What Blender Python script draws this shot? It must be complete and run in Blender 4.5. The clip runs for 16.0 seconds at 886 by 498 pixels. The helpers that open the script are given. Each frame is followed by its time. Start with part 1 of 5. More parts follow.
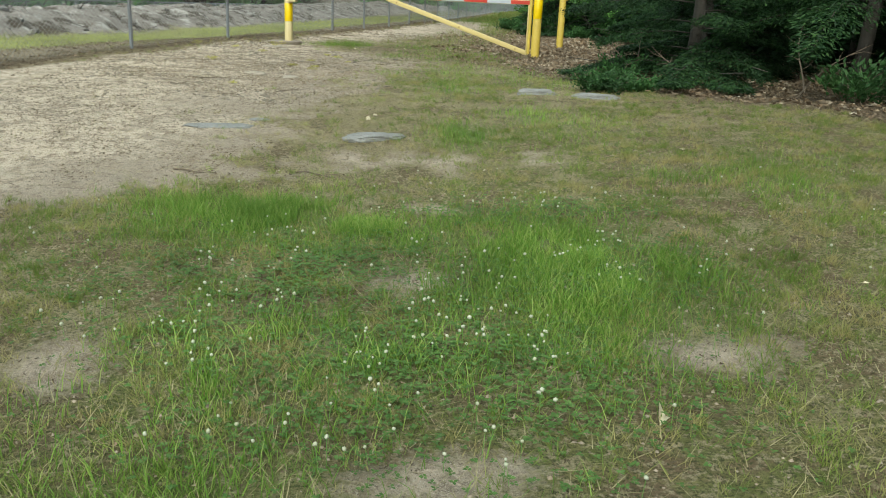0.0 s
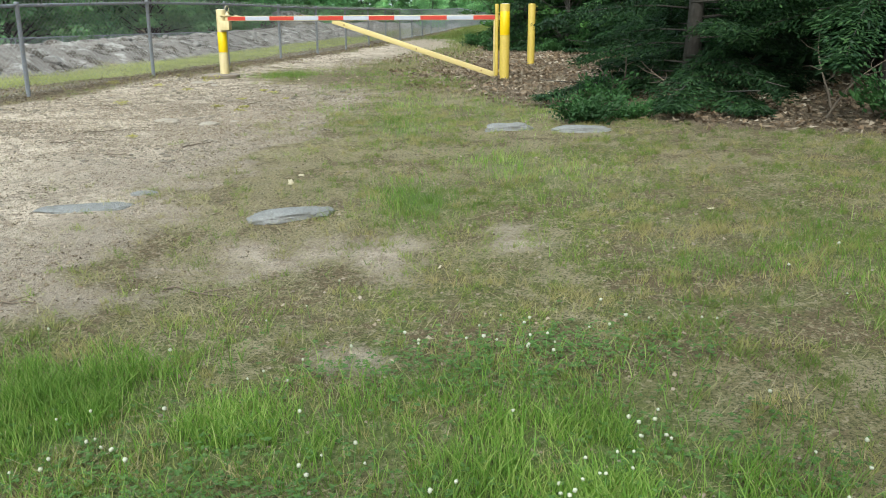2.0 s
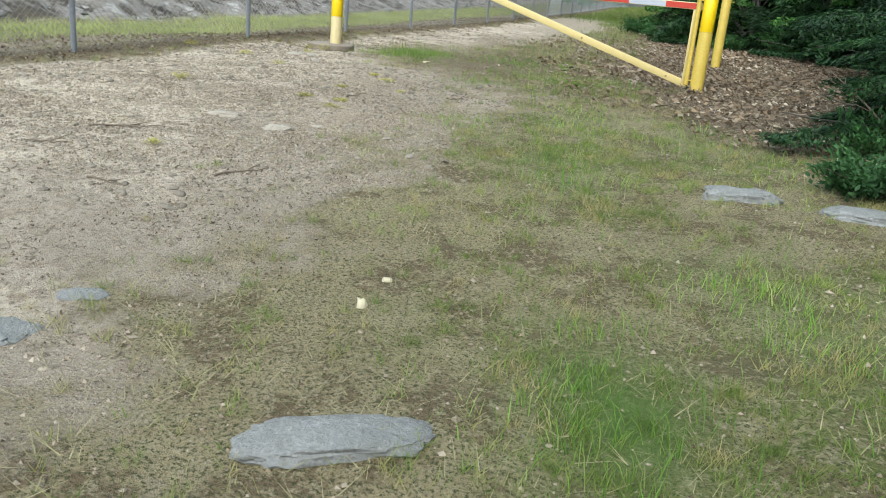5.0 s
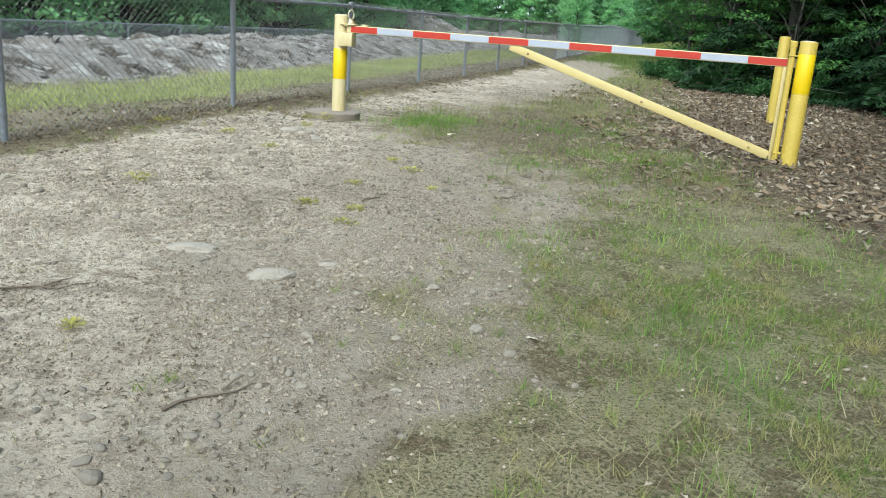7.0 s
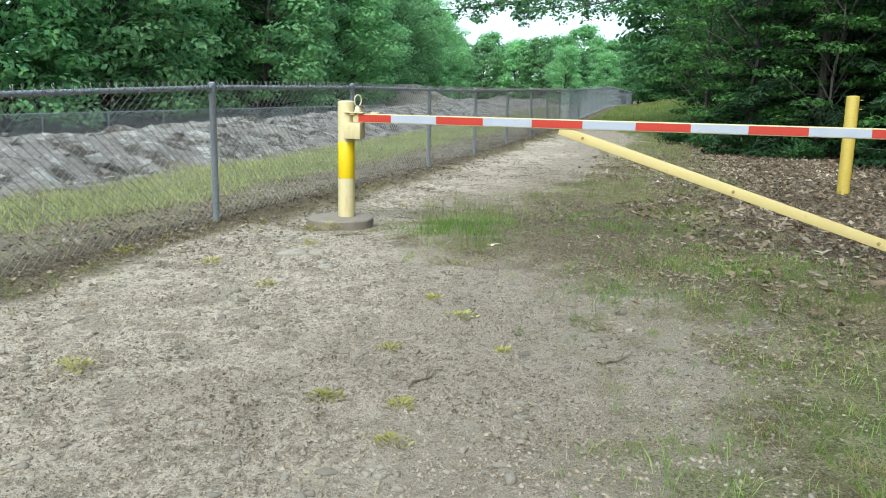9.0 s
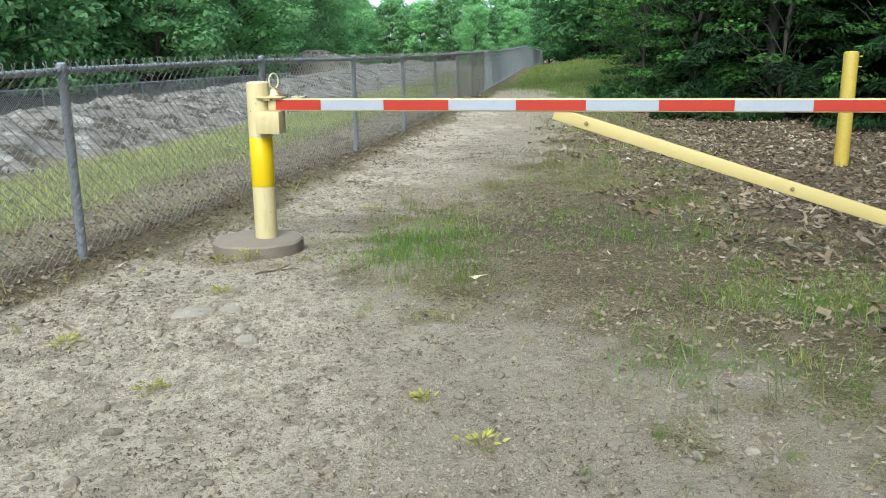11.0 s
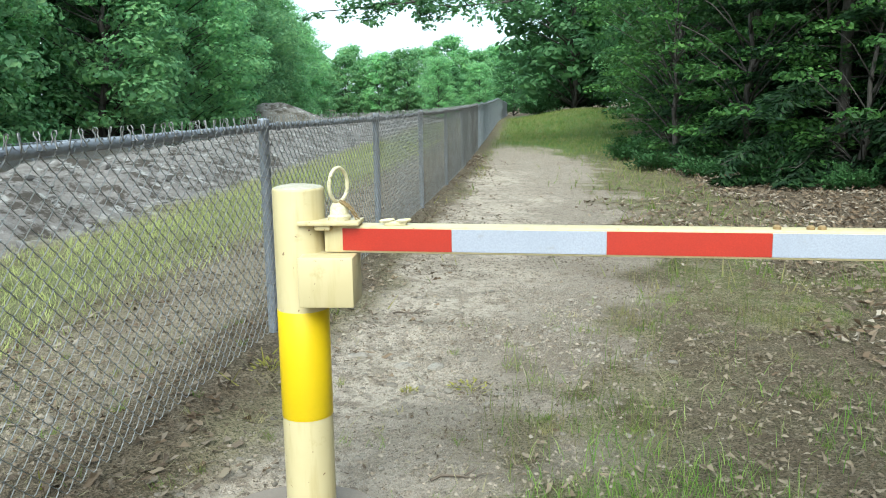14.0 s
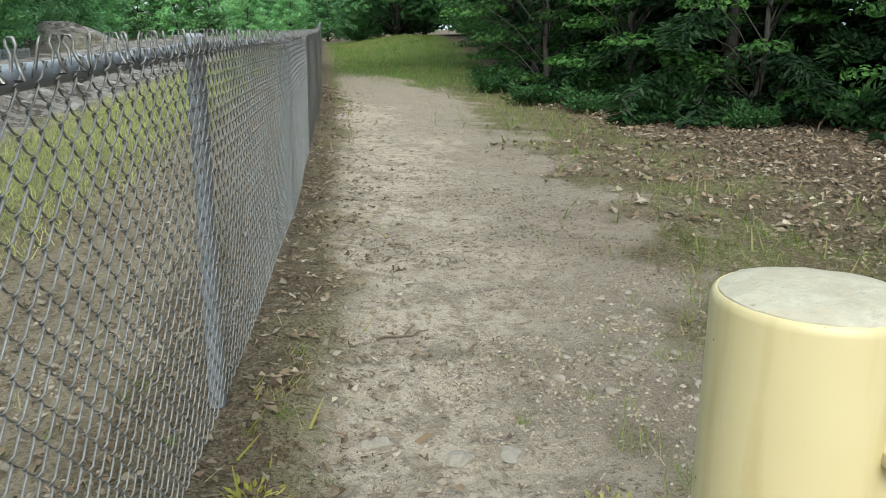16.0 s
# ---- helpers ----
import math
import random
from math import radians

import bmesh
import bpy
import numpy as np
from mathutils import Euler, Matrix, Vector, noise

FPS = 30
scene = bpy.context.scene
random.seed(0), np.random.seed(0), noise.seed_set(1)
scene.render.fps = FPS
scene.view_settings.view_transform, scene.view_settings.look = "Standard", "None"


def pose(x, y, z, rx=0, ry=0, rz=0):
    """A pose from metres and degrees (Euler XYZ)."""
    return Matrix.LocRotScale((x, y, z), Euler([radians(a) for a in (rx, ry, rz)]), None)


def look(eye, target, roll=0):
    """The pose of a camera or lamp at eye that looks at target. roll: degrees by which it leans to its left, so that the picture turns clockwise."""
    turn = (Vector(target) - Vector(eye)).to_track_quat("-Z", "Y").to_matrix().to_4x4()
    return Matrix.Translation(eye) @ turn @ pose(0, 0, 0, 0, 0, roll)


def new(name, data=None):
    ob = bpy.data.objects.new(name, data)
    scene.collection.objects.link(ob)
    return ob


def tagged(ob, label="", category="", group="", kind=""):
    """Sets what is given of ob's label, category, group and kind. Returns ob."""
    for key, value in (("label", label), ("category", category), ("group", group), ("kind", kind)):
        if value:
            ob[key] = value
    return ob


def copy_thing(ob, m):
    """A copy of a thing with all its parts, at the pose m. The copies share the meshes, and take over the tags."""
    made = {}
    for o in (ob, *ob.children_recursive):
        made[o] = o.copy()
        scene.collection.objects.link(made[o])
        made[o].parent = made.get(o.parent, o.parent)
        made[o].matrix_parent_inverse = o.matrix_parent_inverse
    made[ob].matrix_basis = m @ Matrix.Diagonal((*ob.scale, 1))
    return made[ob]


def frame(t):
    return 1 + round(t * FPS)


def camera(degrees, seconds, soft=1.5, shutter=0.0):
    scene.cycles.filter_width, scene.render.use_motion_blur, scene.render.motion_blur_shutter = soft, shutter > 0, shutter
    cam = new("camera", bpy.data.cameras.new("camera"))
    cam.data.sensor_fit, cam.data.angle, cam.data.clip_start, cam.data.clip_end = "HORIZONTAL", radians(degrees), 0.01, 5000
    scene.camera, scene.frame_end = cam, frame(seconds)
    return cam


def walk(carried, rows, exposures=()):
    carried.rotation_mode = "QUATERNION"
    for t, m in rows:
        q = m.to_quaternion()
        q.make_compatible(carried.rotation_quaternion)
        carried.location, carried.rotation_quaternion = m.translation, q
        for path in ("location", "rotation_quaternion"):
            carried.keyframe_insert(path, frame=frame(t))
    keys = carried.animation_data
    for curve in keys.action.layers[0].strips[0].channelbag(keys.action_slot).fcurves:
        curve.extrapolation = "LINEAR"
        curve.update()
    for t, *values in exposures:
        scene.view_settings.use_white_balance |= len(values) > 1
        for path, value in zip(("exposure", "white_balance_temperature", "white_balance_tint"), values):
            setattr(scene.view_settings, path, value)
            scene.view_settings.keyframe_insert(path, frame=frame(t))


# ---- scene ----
cam = camera(56.1, 16.0, soft=1.0)
METRES, EYE, TILT, LEAN, TURN = 17.857, 1.5, 0.0, 0.0, -4.9
ROWS = [
    (0.0, 0.0, 0.0, 0.0, 0.78, -16.51, -2.65),
    (0.5, 0.0058, 0.0315, 0.0022, -0.67, -16.61, -1.73),
    (1.0, 0.0086, 0.0538, 0.0022, -1.05, -16.76, -0.46),
    (1.5, 0.0104, 0.0858, 0.0038, -2.17, -16.04, -0.11),
    (2.0, 0.0121, 0.1197, 0.003, -1.36, -15.48, 0.25),
    (2.5, 0.0106, 0.152, 0.0023, -0.65, -16.19, 0.57),
    (3.0, 0.0051, 0.1857, 0.0035, -0.03, -17.28, 0.31),
    (3.5, 0.0044, 0.2175, 0.0022, 2.74, -17.7, -1.86),
    (4.0, -0.0008, 0.2476, 0.0006, 6.72, -18.52, -2.71),
    (4.5, -0.0063, 0.276, 0.0034, 7.16, -19.02, -3.81),
    (5.0, -0.01, 0.3102, 0.0045, 8.03, -17.77, -4.96),
    (7.5, -0.0605, 0.4583, 0.0159, 6.84, -13.45, -3.05),
    (8.0, -0.0683, 0.487, 0.0184, 6.53, -10.32, -1.81),
    (10.5, -0.1144, 0.6216, 0.0212, 4.47, -12.67, 0.53),
    (11.0, -0.1176, 0.6524, 0.0233, -0.28, -13.28, 0.74),
    (11.5, -0.1253, 0.6811, 0.0244, -5.55, -13.66, 1.24),
    (12.0, -0.1318, 0.7137, 0.0249, -7.69, -12.1, 1.25),
    (12.5, -0.1392, 0.7468, 0.0242, -4.46, -12.36, 0.7),
    (13.0, -0.1534, 0.781, 0.0275, -3.87, -12.51, 0.95),
    (13.5, -0.1623, 0.814, 0.0287, -3.24, -9.25, 1.07),
    (14.0, -0.1738, 0.844, 0.0268, -3.62, -9.9, 0.85),
    (14.5, -0.186, 0.8727, 0.0274, -4.62, -10.93, 0.82),
    (15.0, -0.196, 0.9008, 0.0268, -5.56, -12.61, 0.71),
    (15.5, -0.2085, 0.9303, 0.0261, -12.42, -13.67, 0.12),
    (16.0, -0.2166, 0.9618, 0.0241, -16.8, -14.79, -0.48),
]
EXPOSURES = [(0.0, 0.84, 6300, -6), (1.0, 1.02, 6150, -4), (2.5, 1.1, 5950, 0), (5.0, 1.11, 5800, 0), (8.0, 1.1, 5600, -3), (12.0, 1.04, 5750, -2), (13.5, 1.26, 5600, -4), (16.0, 0.88, 5980, -1)]
walk(cam, [(t, pose(0, 0, EYE, TILT, LEAN, TURN) @ pose(METRES * x, METRES * y, METRES * z, 90 + pitch, roll, yaw)) for t, x, y, z, yaw, pitch, roll in ROWS], EXPOSURES)

# ---- sky, sun, exposure ----
world = bpy.data.worlds.new("sky")
scene.world = world
world.use_nodes = True
wn = world.node_tree
sky = wn.nodes.new("ShaderNodeTexSky")
sky.sky_type, sky.sun_disc = "NISHITA", False
sky.sun_elevation, sky.sun_rotation = radians(45), radians(-163.5)
sky.air_density, sky.dust_density, sky.ozone_density = 1.0, 4.0, 1.0
cloud = wn.nodes.new("ShaderNodeMix")  # thin even cloud over the sky
cloud.data_type = "RGBA"
cloud.inputs[0].default_value, cloud.inputs[7].default_value = 0.7, (4.6, 5.0, 5.1, 1)
wn.links.new(sky.outputs[0], cloud.inputs[6])
wn.links.new(cloud.outputs[2], wn.nodes["Background"].inputs[0])
wn.nodes["Background"].inputs[1].default_value = 0.15
sun = new("sun", bpy.data.lights.new("sun", "SUN"))
sun.data.energy, sun.data.angle, sun.data.color = 2.3, radians(40), (1.0, 0.93, 0.82)
sun.matrix_world = look((-8, -27, 28), (0, 0, 0))


# ---- noise for shapes and masks ----
def vnoise(x, y, seed=0):
    """Smooth lattice noise in 0..1."""
    x, y = np.asarray(x, float), np.asarray(y, float)
    xi, yi = np.floor(x).astype(np.int64), np.floor(y).astype(np.int64)
    fx, fy = x - xi, y - yi
    fx, fy = fx * fx * (3 - 2 * fx), fy * fy * (3 - 2 * fy)

    def h(a, b):
        n = (a * 374761393 + b * 668265263 + seed * 974711) & 0x7FFFFFFF
        n = ((n ^ (n >> 13)) * 1274126177) & 0x7FFFFFFF
        return ((n ^ (n >> 16)) & 0xFFFF) / 65535.0
    a, b, c, d = h(xi, yi), h(xi + 1, yi), h(xi, yi + 1), h(xi + 1, yi + 1)
    return (a * (1 - fx) + b * fx) * (1 - fy) + (c * (1 - fx) + d * fx) * fy


def fbm(x, y, scale, octaves=4, seed=0):
    t, amp, tot = 0, 1.0, 0
    for o in range(octaves):
        t = t + amp * vnoise(x / scale * 2 ** o + 17.3 * o, y / scale * 2 ** o - 9.1 * o, seed + o)
        tot += amp
        amp *= 0.5
    return t / tot


def smooth(a, b, v):
    k = np.clip((v - a) / (b - a), 0, 1)
    return k * k * (3 - 2 * k)


def blob(x, y, cx, cy, rx, ry):
    return np.exp(-((x - cx) / rx) ** 2 - ((y - cy) / ry) ** 2)


# ---- the plan: fence line, trail, ground height ----
FENCE = [(-9.25, 0.2), (-8.25, 3.05), (-7.2, 5.9), (-6.16, 8.76), (-5.12, 11.6), (-4.08, 14.45), (-3.01, 17.35), (-2.115, 20.25), (-1.265, 23.16)]
while FENCE[-1][1] < 94:
    k = 0.265 if FENCE[-1][1] < 30 else 0.243
    FENCE.append((FENCE[-1][0] + 2.95 * k, FENCE[-1][1] + 2.95))
FENCE_X, FENCE_Y = [p[0] for p in FENCE], [p[1] for p in FENCE]
FAR_FENCE = [(-15.4 + 0.34 * (s - 36.8), s) for s in range(8, 66, 3)]


def fence_x(y):
    y = np.asarray(y, float)
    return np.interp(y, FENCE_Y, FENCE_X) + np.minimum(0, y - FENCE_Y[0]) * 0.35 + np.maximum(0, y - FENCE_Y[-1]) * 0.24


def ground_z(x, y):
    x, y = np.asarray(x, float), np.asarray(y, float)
    z = np.interp(y, [-30, 0, 3, 5.5, 7, 8.5, 9.5, 11, 12.1, 15, 16.7, 17.7, 19.5, 21, 23, 26, 30, 40, 50, 60, 92], [-0.2, 0, 0.08, 0.16, 0.21, 0.28, 0.325, 0.385, 0.425, 0.52, 0.565, 0.55, 0.505, 0.53, 0.56, 0.56, 0.6, 0.68, 0.8, 1.0, 0.75])
    side = x - fence_x(y)
    z = z + smooth(30, 60, y) * smooth(0.5, 5, side) * 0.55
    z = z + smooth(6, 14, side) * smooth(-5, 6, y) * 0.25
    z = z + np.exp(-(side / 0.55) ** 2) * np.interp(y, [12, 14, 17.35, 20.25, 23.2, 30, 60], [0, 0.02, 0.06, 0.12, 0.07, 0.05, 0])
    # strip beyond the fence, rubble berm, low ground and far slope
    west = -side
    base = 4.1 + 0.35 * (y - 20) * 0.1 + 0.5 * (vnoise(y / 2.3, y * 0, 5) - 0.5)
    z = z - smooth(0.3, 2.5, west) * 0.1
    rough = fbm(x, y, 0.7, 5, 31) - 0.5
    on = smooth(base - 0.2, base + 0.6, west) * (1 - smooth(base + 3.2, base + 6, west))
    z = z + smooth(base, base + 2.0, west) * 0.45 - smooth(base + 3.0, base + 7.0, west) * 1.18 + on * rough * 0.42
    z = z + smooth(14, 40, west) * 0.6 + smooth(30, 200, west) * 3.0
    # the earth mound among the trees
    z = z + 2.5 * blob(x, y, -4.6, 77, 4.2, 4.0) * (0.8 + 0.5 * fbm(x, y, 3, 3, 8))
    z = z - 0.085 * blob(x, y, -1.95, 17.85, 0.55, 0.55)
    # small unevenness
    near = 1 - smooth(30, 60, np.hypot(x, y - 10))
    z = z + near * ((fbm(x, y, 1.6, 3, 3) - 0.5) * 0.06 + (fbm(x, y, 0.24, 3, 4) - 0.5) * 0.042)
    # low cross ridges worn into the trail
    z = z + near * smooth(17.5, 19, y) * (1 - smooth(0.2, 1.2, np.abs(x + 1.3 - (y - 18) * 0.27) - 0.9)) * (fbm(x * 0.3, y, 0.2, 3, 6) - 0.5) * 0.045
    return z


def gz(x, y):
    return float(ground_z(x, y))


def sand_mask(x, y):
    edge = np.interp(y, [3.6, 4.6, 5.3, 6, 7, 8.5, 10, 12, 13.5, 15, 16, 17, 18, 19.5, 21, 24, 28, 34, 40, 46], [-4.2, -2.9, -1.9, -1.1, -0.75, -0.9, -0.6, -0.1, 0.45, 0.35, -0.35, -1.15, -1.3, -0.5, 0.5, 1.5, 2.8, 4.2, 4.5, 4.6])
    wob = (fbm(x, y, 0.9, 4, 11) - 0.5) * 1.5
    m = smooth(-0.9, 0.9, edge - x + wob + 1.3 * (fbm(x, y, 0.25, 3, 13) - 0.5)) * smooth(0.15, 0.75, x - fence_x(y) + wob * 0.35)
    m = m * (1 - smooth(36, 44, y)) * smooth(3.4, 4.6, y)
    bare = 0
    for cx, cy, rx, ry in ((0.6, 6.75, 0.33, 0.5), (1.36, 6.95, 0.26, 0.35), (0.12, 3.95, 0.32, 0.28), (1.5, 3.05, 0.5, 0.2), (-1.2, 3.1, 0.25, 0.35), (0.35, 5.35, 0.2, 0.2), (0.2, 2.2, 0.35, 0.2), (-0.1, 6.9, 0.7, 0.4), (3.1, 4.3, 0.4, 0.2)):
        bare = np.maximum(bare, blob(x, y, cx, cy, rx, ry) * 0.75)
    bare = np.clip(bare * (0.1 + 1.6 * fbm(x, y, 0.25, 4, 12)), 0, 1)
    west = fence_x(y) - x
    m = np.maximum(m, 0.4 * smooth(0.1, 0.5, west) * (1 - smooth(1.4, 2.3, west + wob * 0.6)))
    return np.clip(np.maximum(m, bare), 0, 1)


def pale_mask(x, y):
    edge = np.interp(y, [5, 6, 8, 10, 12, 14, 16, 18, 20, 24, 30], [-3.2, -2.2, -1.6, -1.7, -1.5, -1.3, -1.5, -1.6, -1.0, 0.3, 1.8])
    wob = (fbm(x, y, 0.7, 4, 14) - 0.5) * 2.2
    return np.maximum(smooth(-0.7, 0.8, edge - x + wob), 0.4 * smooth(-0.2, -1.2, edge - x + 0.8) * (1 - smooth(7.6, 8.6, y)))


def dry_mask(x, y):
    wob = (fbm(x, y, 0.6, 4, 16) - 0.5) * 1.6
    worn = 0.9 * smooth(7.8, 9.2, y) * (1 - smooth(14, 16, y)) * smooth(0.56, 0.44, fbm(x, y, 0.55, 4, 77))
    return np.maximum(smooth(1.1, -0.5, x + wob) * smooth(5.6, 7.0, y + wob * 0.5), worn)


def litter_mask(x, y):
    edge = np.interp(y, [4, 8, 9.1, 10.5, 11.5, 13, 15, 16.5, 18, 21, 25, 30, 45, 62], [9, 6.3, 5.2, 3.9, 3.2, 2.7, 2.1, 1.9, 2.0, 2.7, 3.7, 4.8, 9.5, 15])
    wob = (fbm(x, y, 0.8, 4, 21) - 0.5) * 1.2
    m = smooth(-0.3, 0.45, x - edge + wob)
    f = np.abs(x - fence_x(y) + 0.12)
    m = np.maximum(m, 0.85 * (1 - smooth(0.22, 0.6, f + wob * 0.35)) * smooth(6, 9, y))
    m = np.maximum(m, 0.42 * smooth(0, 0.3, fence_x(y) - x) * (1 - smooth(1.6, 2.6, fence_x(y) - x + wob)))
    m = np.maximum(m, 0.75 * smooth(13.8, 16, y + wob) * (1 - smooth(24, 30, y)) * smooth(-1.6, -0.6, x) * smooth(0.36, 0.58, fbm(x, y, 0.6, 4, 23)) * (1 - 0.9 * sand_mask(x, y)))
    west = fence_x(y) - x
    return np.clip(np.maximum(m, smooth(13, 17, west)), 0, 1)


def lush_mask(x, y):
    m = 0
    for cx, cy, rx, ry, k in ((-0.85, 5.05, 0.5, 0.4, 1.0), (1.05, 4.0, 0.55, 0.75, 0.95), (0.1, 4.75, 0.9, 0.3, 0.6), (-0.3, 3.0, 0.6, 0.5, 0.3), (0.85, 8.0, 0.3, 0.55, 0.7),
                              (-0.8, 17.5, 0.42, 0.55, 1.0), (-0.45, 17.9, 0.35, 0.7, 0.45), (1.5, 16.0, 0.8, 0.5, 0.35), (0.9, 18.2, 0.7, 0.9, 0.2), (0.2, 12.6, 0.35, 0.5, 0.3), (1.2, 13.2, 0.5, 0.7, 0.3),
                              (0.3, 15.2, 0.5, 0.3, 0.5), (1.8, 8.8, 0.5, 0.9, 0.35), (0.9, 11.3, 0.4, 0.9, 0.25), (2.2, 12.5, 0.6, 0.9, 0.2), (-0.6, 2.2, 0.7, 0.3, 0.25), (3.2, 6.2, 0.8, 0.7, 0.2)):
        m = np.maximum(m, k * blob(x, y, cx, cy, rx, ry))
    strip = smooth(1.6, 2.6, fence_x(y) - x) * (1 - smooth(3.4, 4.4, fence_x(y) - x))
    far = smooth(32, 40, y) * smooth(0.2, 1, x - fence_x(y))
    return np.clip(np.maximum(m, np.maximum(strip * 0.25, far * 0.8)) * (0.55 + 0.9 * fbm(x, y, 0.5, 3, 41)), 0, 1)


def rubble_mask(x, y):
    west = fence_x(y) - x
    a = smooth(3.9, 4.6, west + (fbm(x, y, 1.2, 3, 51) - 0.5)) * (1 - smooth(9, 12, west))
    return np.maximum(a, np.clip(blob(x, y, -4.6, 77, 4.2, 4.0) * 2, 0, 1))


# ---- materials ----
def material(name):
    m = bpy.data.materials.new(name)
    m.use_nodes = True
    return m, m.node_tree, m.node_tree.nodes["Principled BSDF"]


def mixer(nt, fac, a, b):
    n = nt.nodes.new("ShaderNodeMix")
    n.data_type = "RGBA"
    for s, v in ((0, fac), (6, a), (7, b)):
        if isinstance(v, (tuple, float, int)):
            n.inputs[s].default_value = (*v, 1) if isinstance(v, tuple) else v
        else:
            nt.links.new(v, n.inputs[s])
    return n.outputs[2]


def noise_tex(nt, scale, detail=4, rough=0.6, coords="Object"):
    tc, n = nt.nodes.new("ShaderNodeTexCoord"), nt.nodes.new("ShaderNodeTexNoise")
    n.inputs["Scale"].default_value, n.inputs["Detail"].default_value, n.inputs["Roughness"].default_value = scale, detail, rough
    nt.links.new(tc.outputs[coords], n.inputs["Vector"])
    return n.outputs["Fac"]


def ramp(nt, fac, lo, hi):
    n = nt.nodes.new("ShaderNodeMapRange")
    n.inputs[1].default_value, n.inputs[2].default_value = lo, hi
    nt.links.new(fac, n.inputs[0])
    return n.outputs[0]


def bump(nt, bsdf, height, strength, dist):
    n = nt.nodes.new("ShaderNodeBump")
    n.inputs["Strength"].default_value, n.inputs["Distance"].default_value = strength, dist
    nt.links.new(height, n.inputs["Height"])
    nt.links.new(n.outputs[0], bsdf.inputs["Normal"])


def surface(name, a, b, scale=8.0, rough=0.8, metal=0.0, relief=0.3, fine=90.0, c=None, dist=0.004, lo=0.35, hi=0.65, grain=0.72):
    """Two colours in large stains, fine grain, and a third colour in worn spots."""
    m, nt, bs = material(name)
    col = mixer(nt, ramp(nt, noise_tex(nt, scale), lo, hi), a, b)
    g = noise_tex(nt, fine, 5, 0.7)
    if c:
        col = mixer(nt, ramp(nt, noise_tex(nt, scale * 3.1, 6, 0.75), 0.6, 0.7), col, c)
    dark = tuple(v * grain for v in a)
    col = mixer(nt, ramp(nt, g, 0.7, 0.3), col, dark)
    nt.links.new(col, bs.inputs["Base Color"])
    bs.inputs["Roughness"].default_value, bs.inputs["Metallic"].default_value = rough, metal
    if relief:
        bump(nt, bs, g, relief, dist)
    return m


def chipped(name, a, b, stain, chip):
    """Old gloss paint: faint runs down the pipe, grime stains and sparse rusty chips."""
    m, nt, bs = material(name)
    tc, mp, run = nt.nodes.new("ShaderNodeTexCoord"), nt.nodes.new("ShaderNodeMapping"), nt.nodes.new("ShaderNodeTexNoise")
    mp.inputs["Scale"].default_value = (1, 1, 0.12)
    run.inputs["Scale"].default_value, run.inputs["Detail"].default_value = 38, 4
    nt.links.new(tc.outputs["Object"], mp.inputs["Vector"])
    nt.links.new(mp.outputs[0], run.inputs["Vector"])
    col = mixer(nt, ramp(nt, noise_tex(nt, 4), 0.35, 0.65), a, b)
    col = mixer(nt, ramp(nt, run.outputs["Fac"], 0.52, 0.8), col, stain)
    col = mixer(nt, ramp(nt, noise_tex(nt, 11, 6, 0.7), 0.6, 0.72), col, stain)
    spots = noise_tex(nt, 48, 3, 0.55)
    col = mixer(nt, ramp(nt, spots, 0.7, 0.73), col, chip)
    nt.links.new(col, bs.inputs["Base Color"])
    bs.inputs["Roughness"].default_value = 0.45
    bump(nt, bs, noise_tex(nt, 60, 5, 0.7), 0.06, 0.004)
    return m


def varied(name, cols, rough=0.7, trans=0.0, spec=0.3, patch=None):
    """Each loose piece of the mesh takes its own shade among cols."""
    m, nt, bs = material(name)
    geo = nt.nodes.new("ShaderNodeNewGeometry")
    r = nt.nodes.new("ShaderNodeValToRGB")
    els = r.color_ramp.elements
    for i, c in enumerate(cols):
        e = els[i] if i < 2 else els.new(1.0)
        e.color = (*c, 1)
    for i in range(len(cols)):
        els[i].position = i / (len(cols) - 1)
    nt.links.new(geo.outputs["Random Per Island"], r.inputs[0])
    col = mixer(nt, ramp(nt, noise_tex(nt, 0.7, 3), 0.3, 0.75), r.outputs[0], tuple(v * 0.62 for v in cols[0]))
    if patch:
        col = mixer(nt, ramp(nt, noise_tex(nt, 2.3, 5, 0.7), 0.49, 0.6), col, patch)
    info = nt.nodes.new("ShaderNodeObjectInfo")
    hsv = nt.nodes.new("ShaderNodeHueSaturation")
    mr = nt.nodes.new("ShaderNodeMapRange")
    mr.inputs[3].default_value, mr.inputs[4].default_value = 0.75, 1.3
    nt.links.new(info.outputs["Random"], mr.inputs[0])
    nt.links.new(mr.outputs[0], hsv.inputs["Value"])
    nt.links.new(col, hsv.inputs["Color"])
    nt.links.new(hsv.outputs[0], bs.inputs["Base Color"])
    bs.inputs["Roughness"].default_value, bs.inputs["Specular IOR Level"].default_value = rough, spec
    if trans:
        tr = nt.nodes.new("ShaderNodeBsdfTranslucent")
        nt.links.new(hsv.outputs[0], tr.inputs[0])
        mix = nt.nodes.new("ShaderNodeMixShader")
        mix.inputs[0].default_value = trans
        nt.links.new(bs.outputs[0], mix.inputs[1])
        nt.links.new(tr.outputs[0], mix.inputs[2])
        nt.links.new(mix.outputs[0], nt.nodes["Material Output"].inputs[0])
    return m


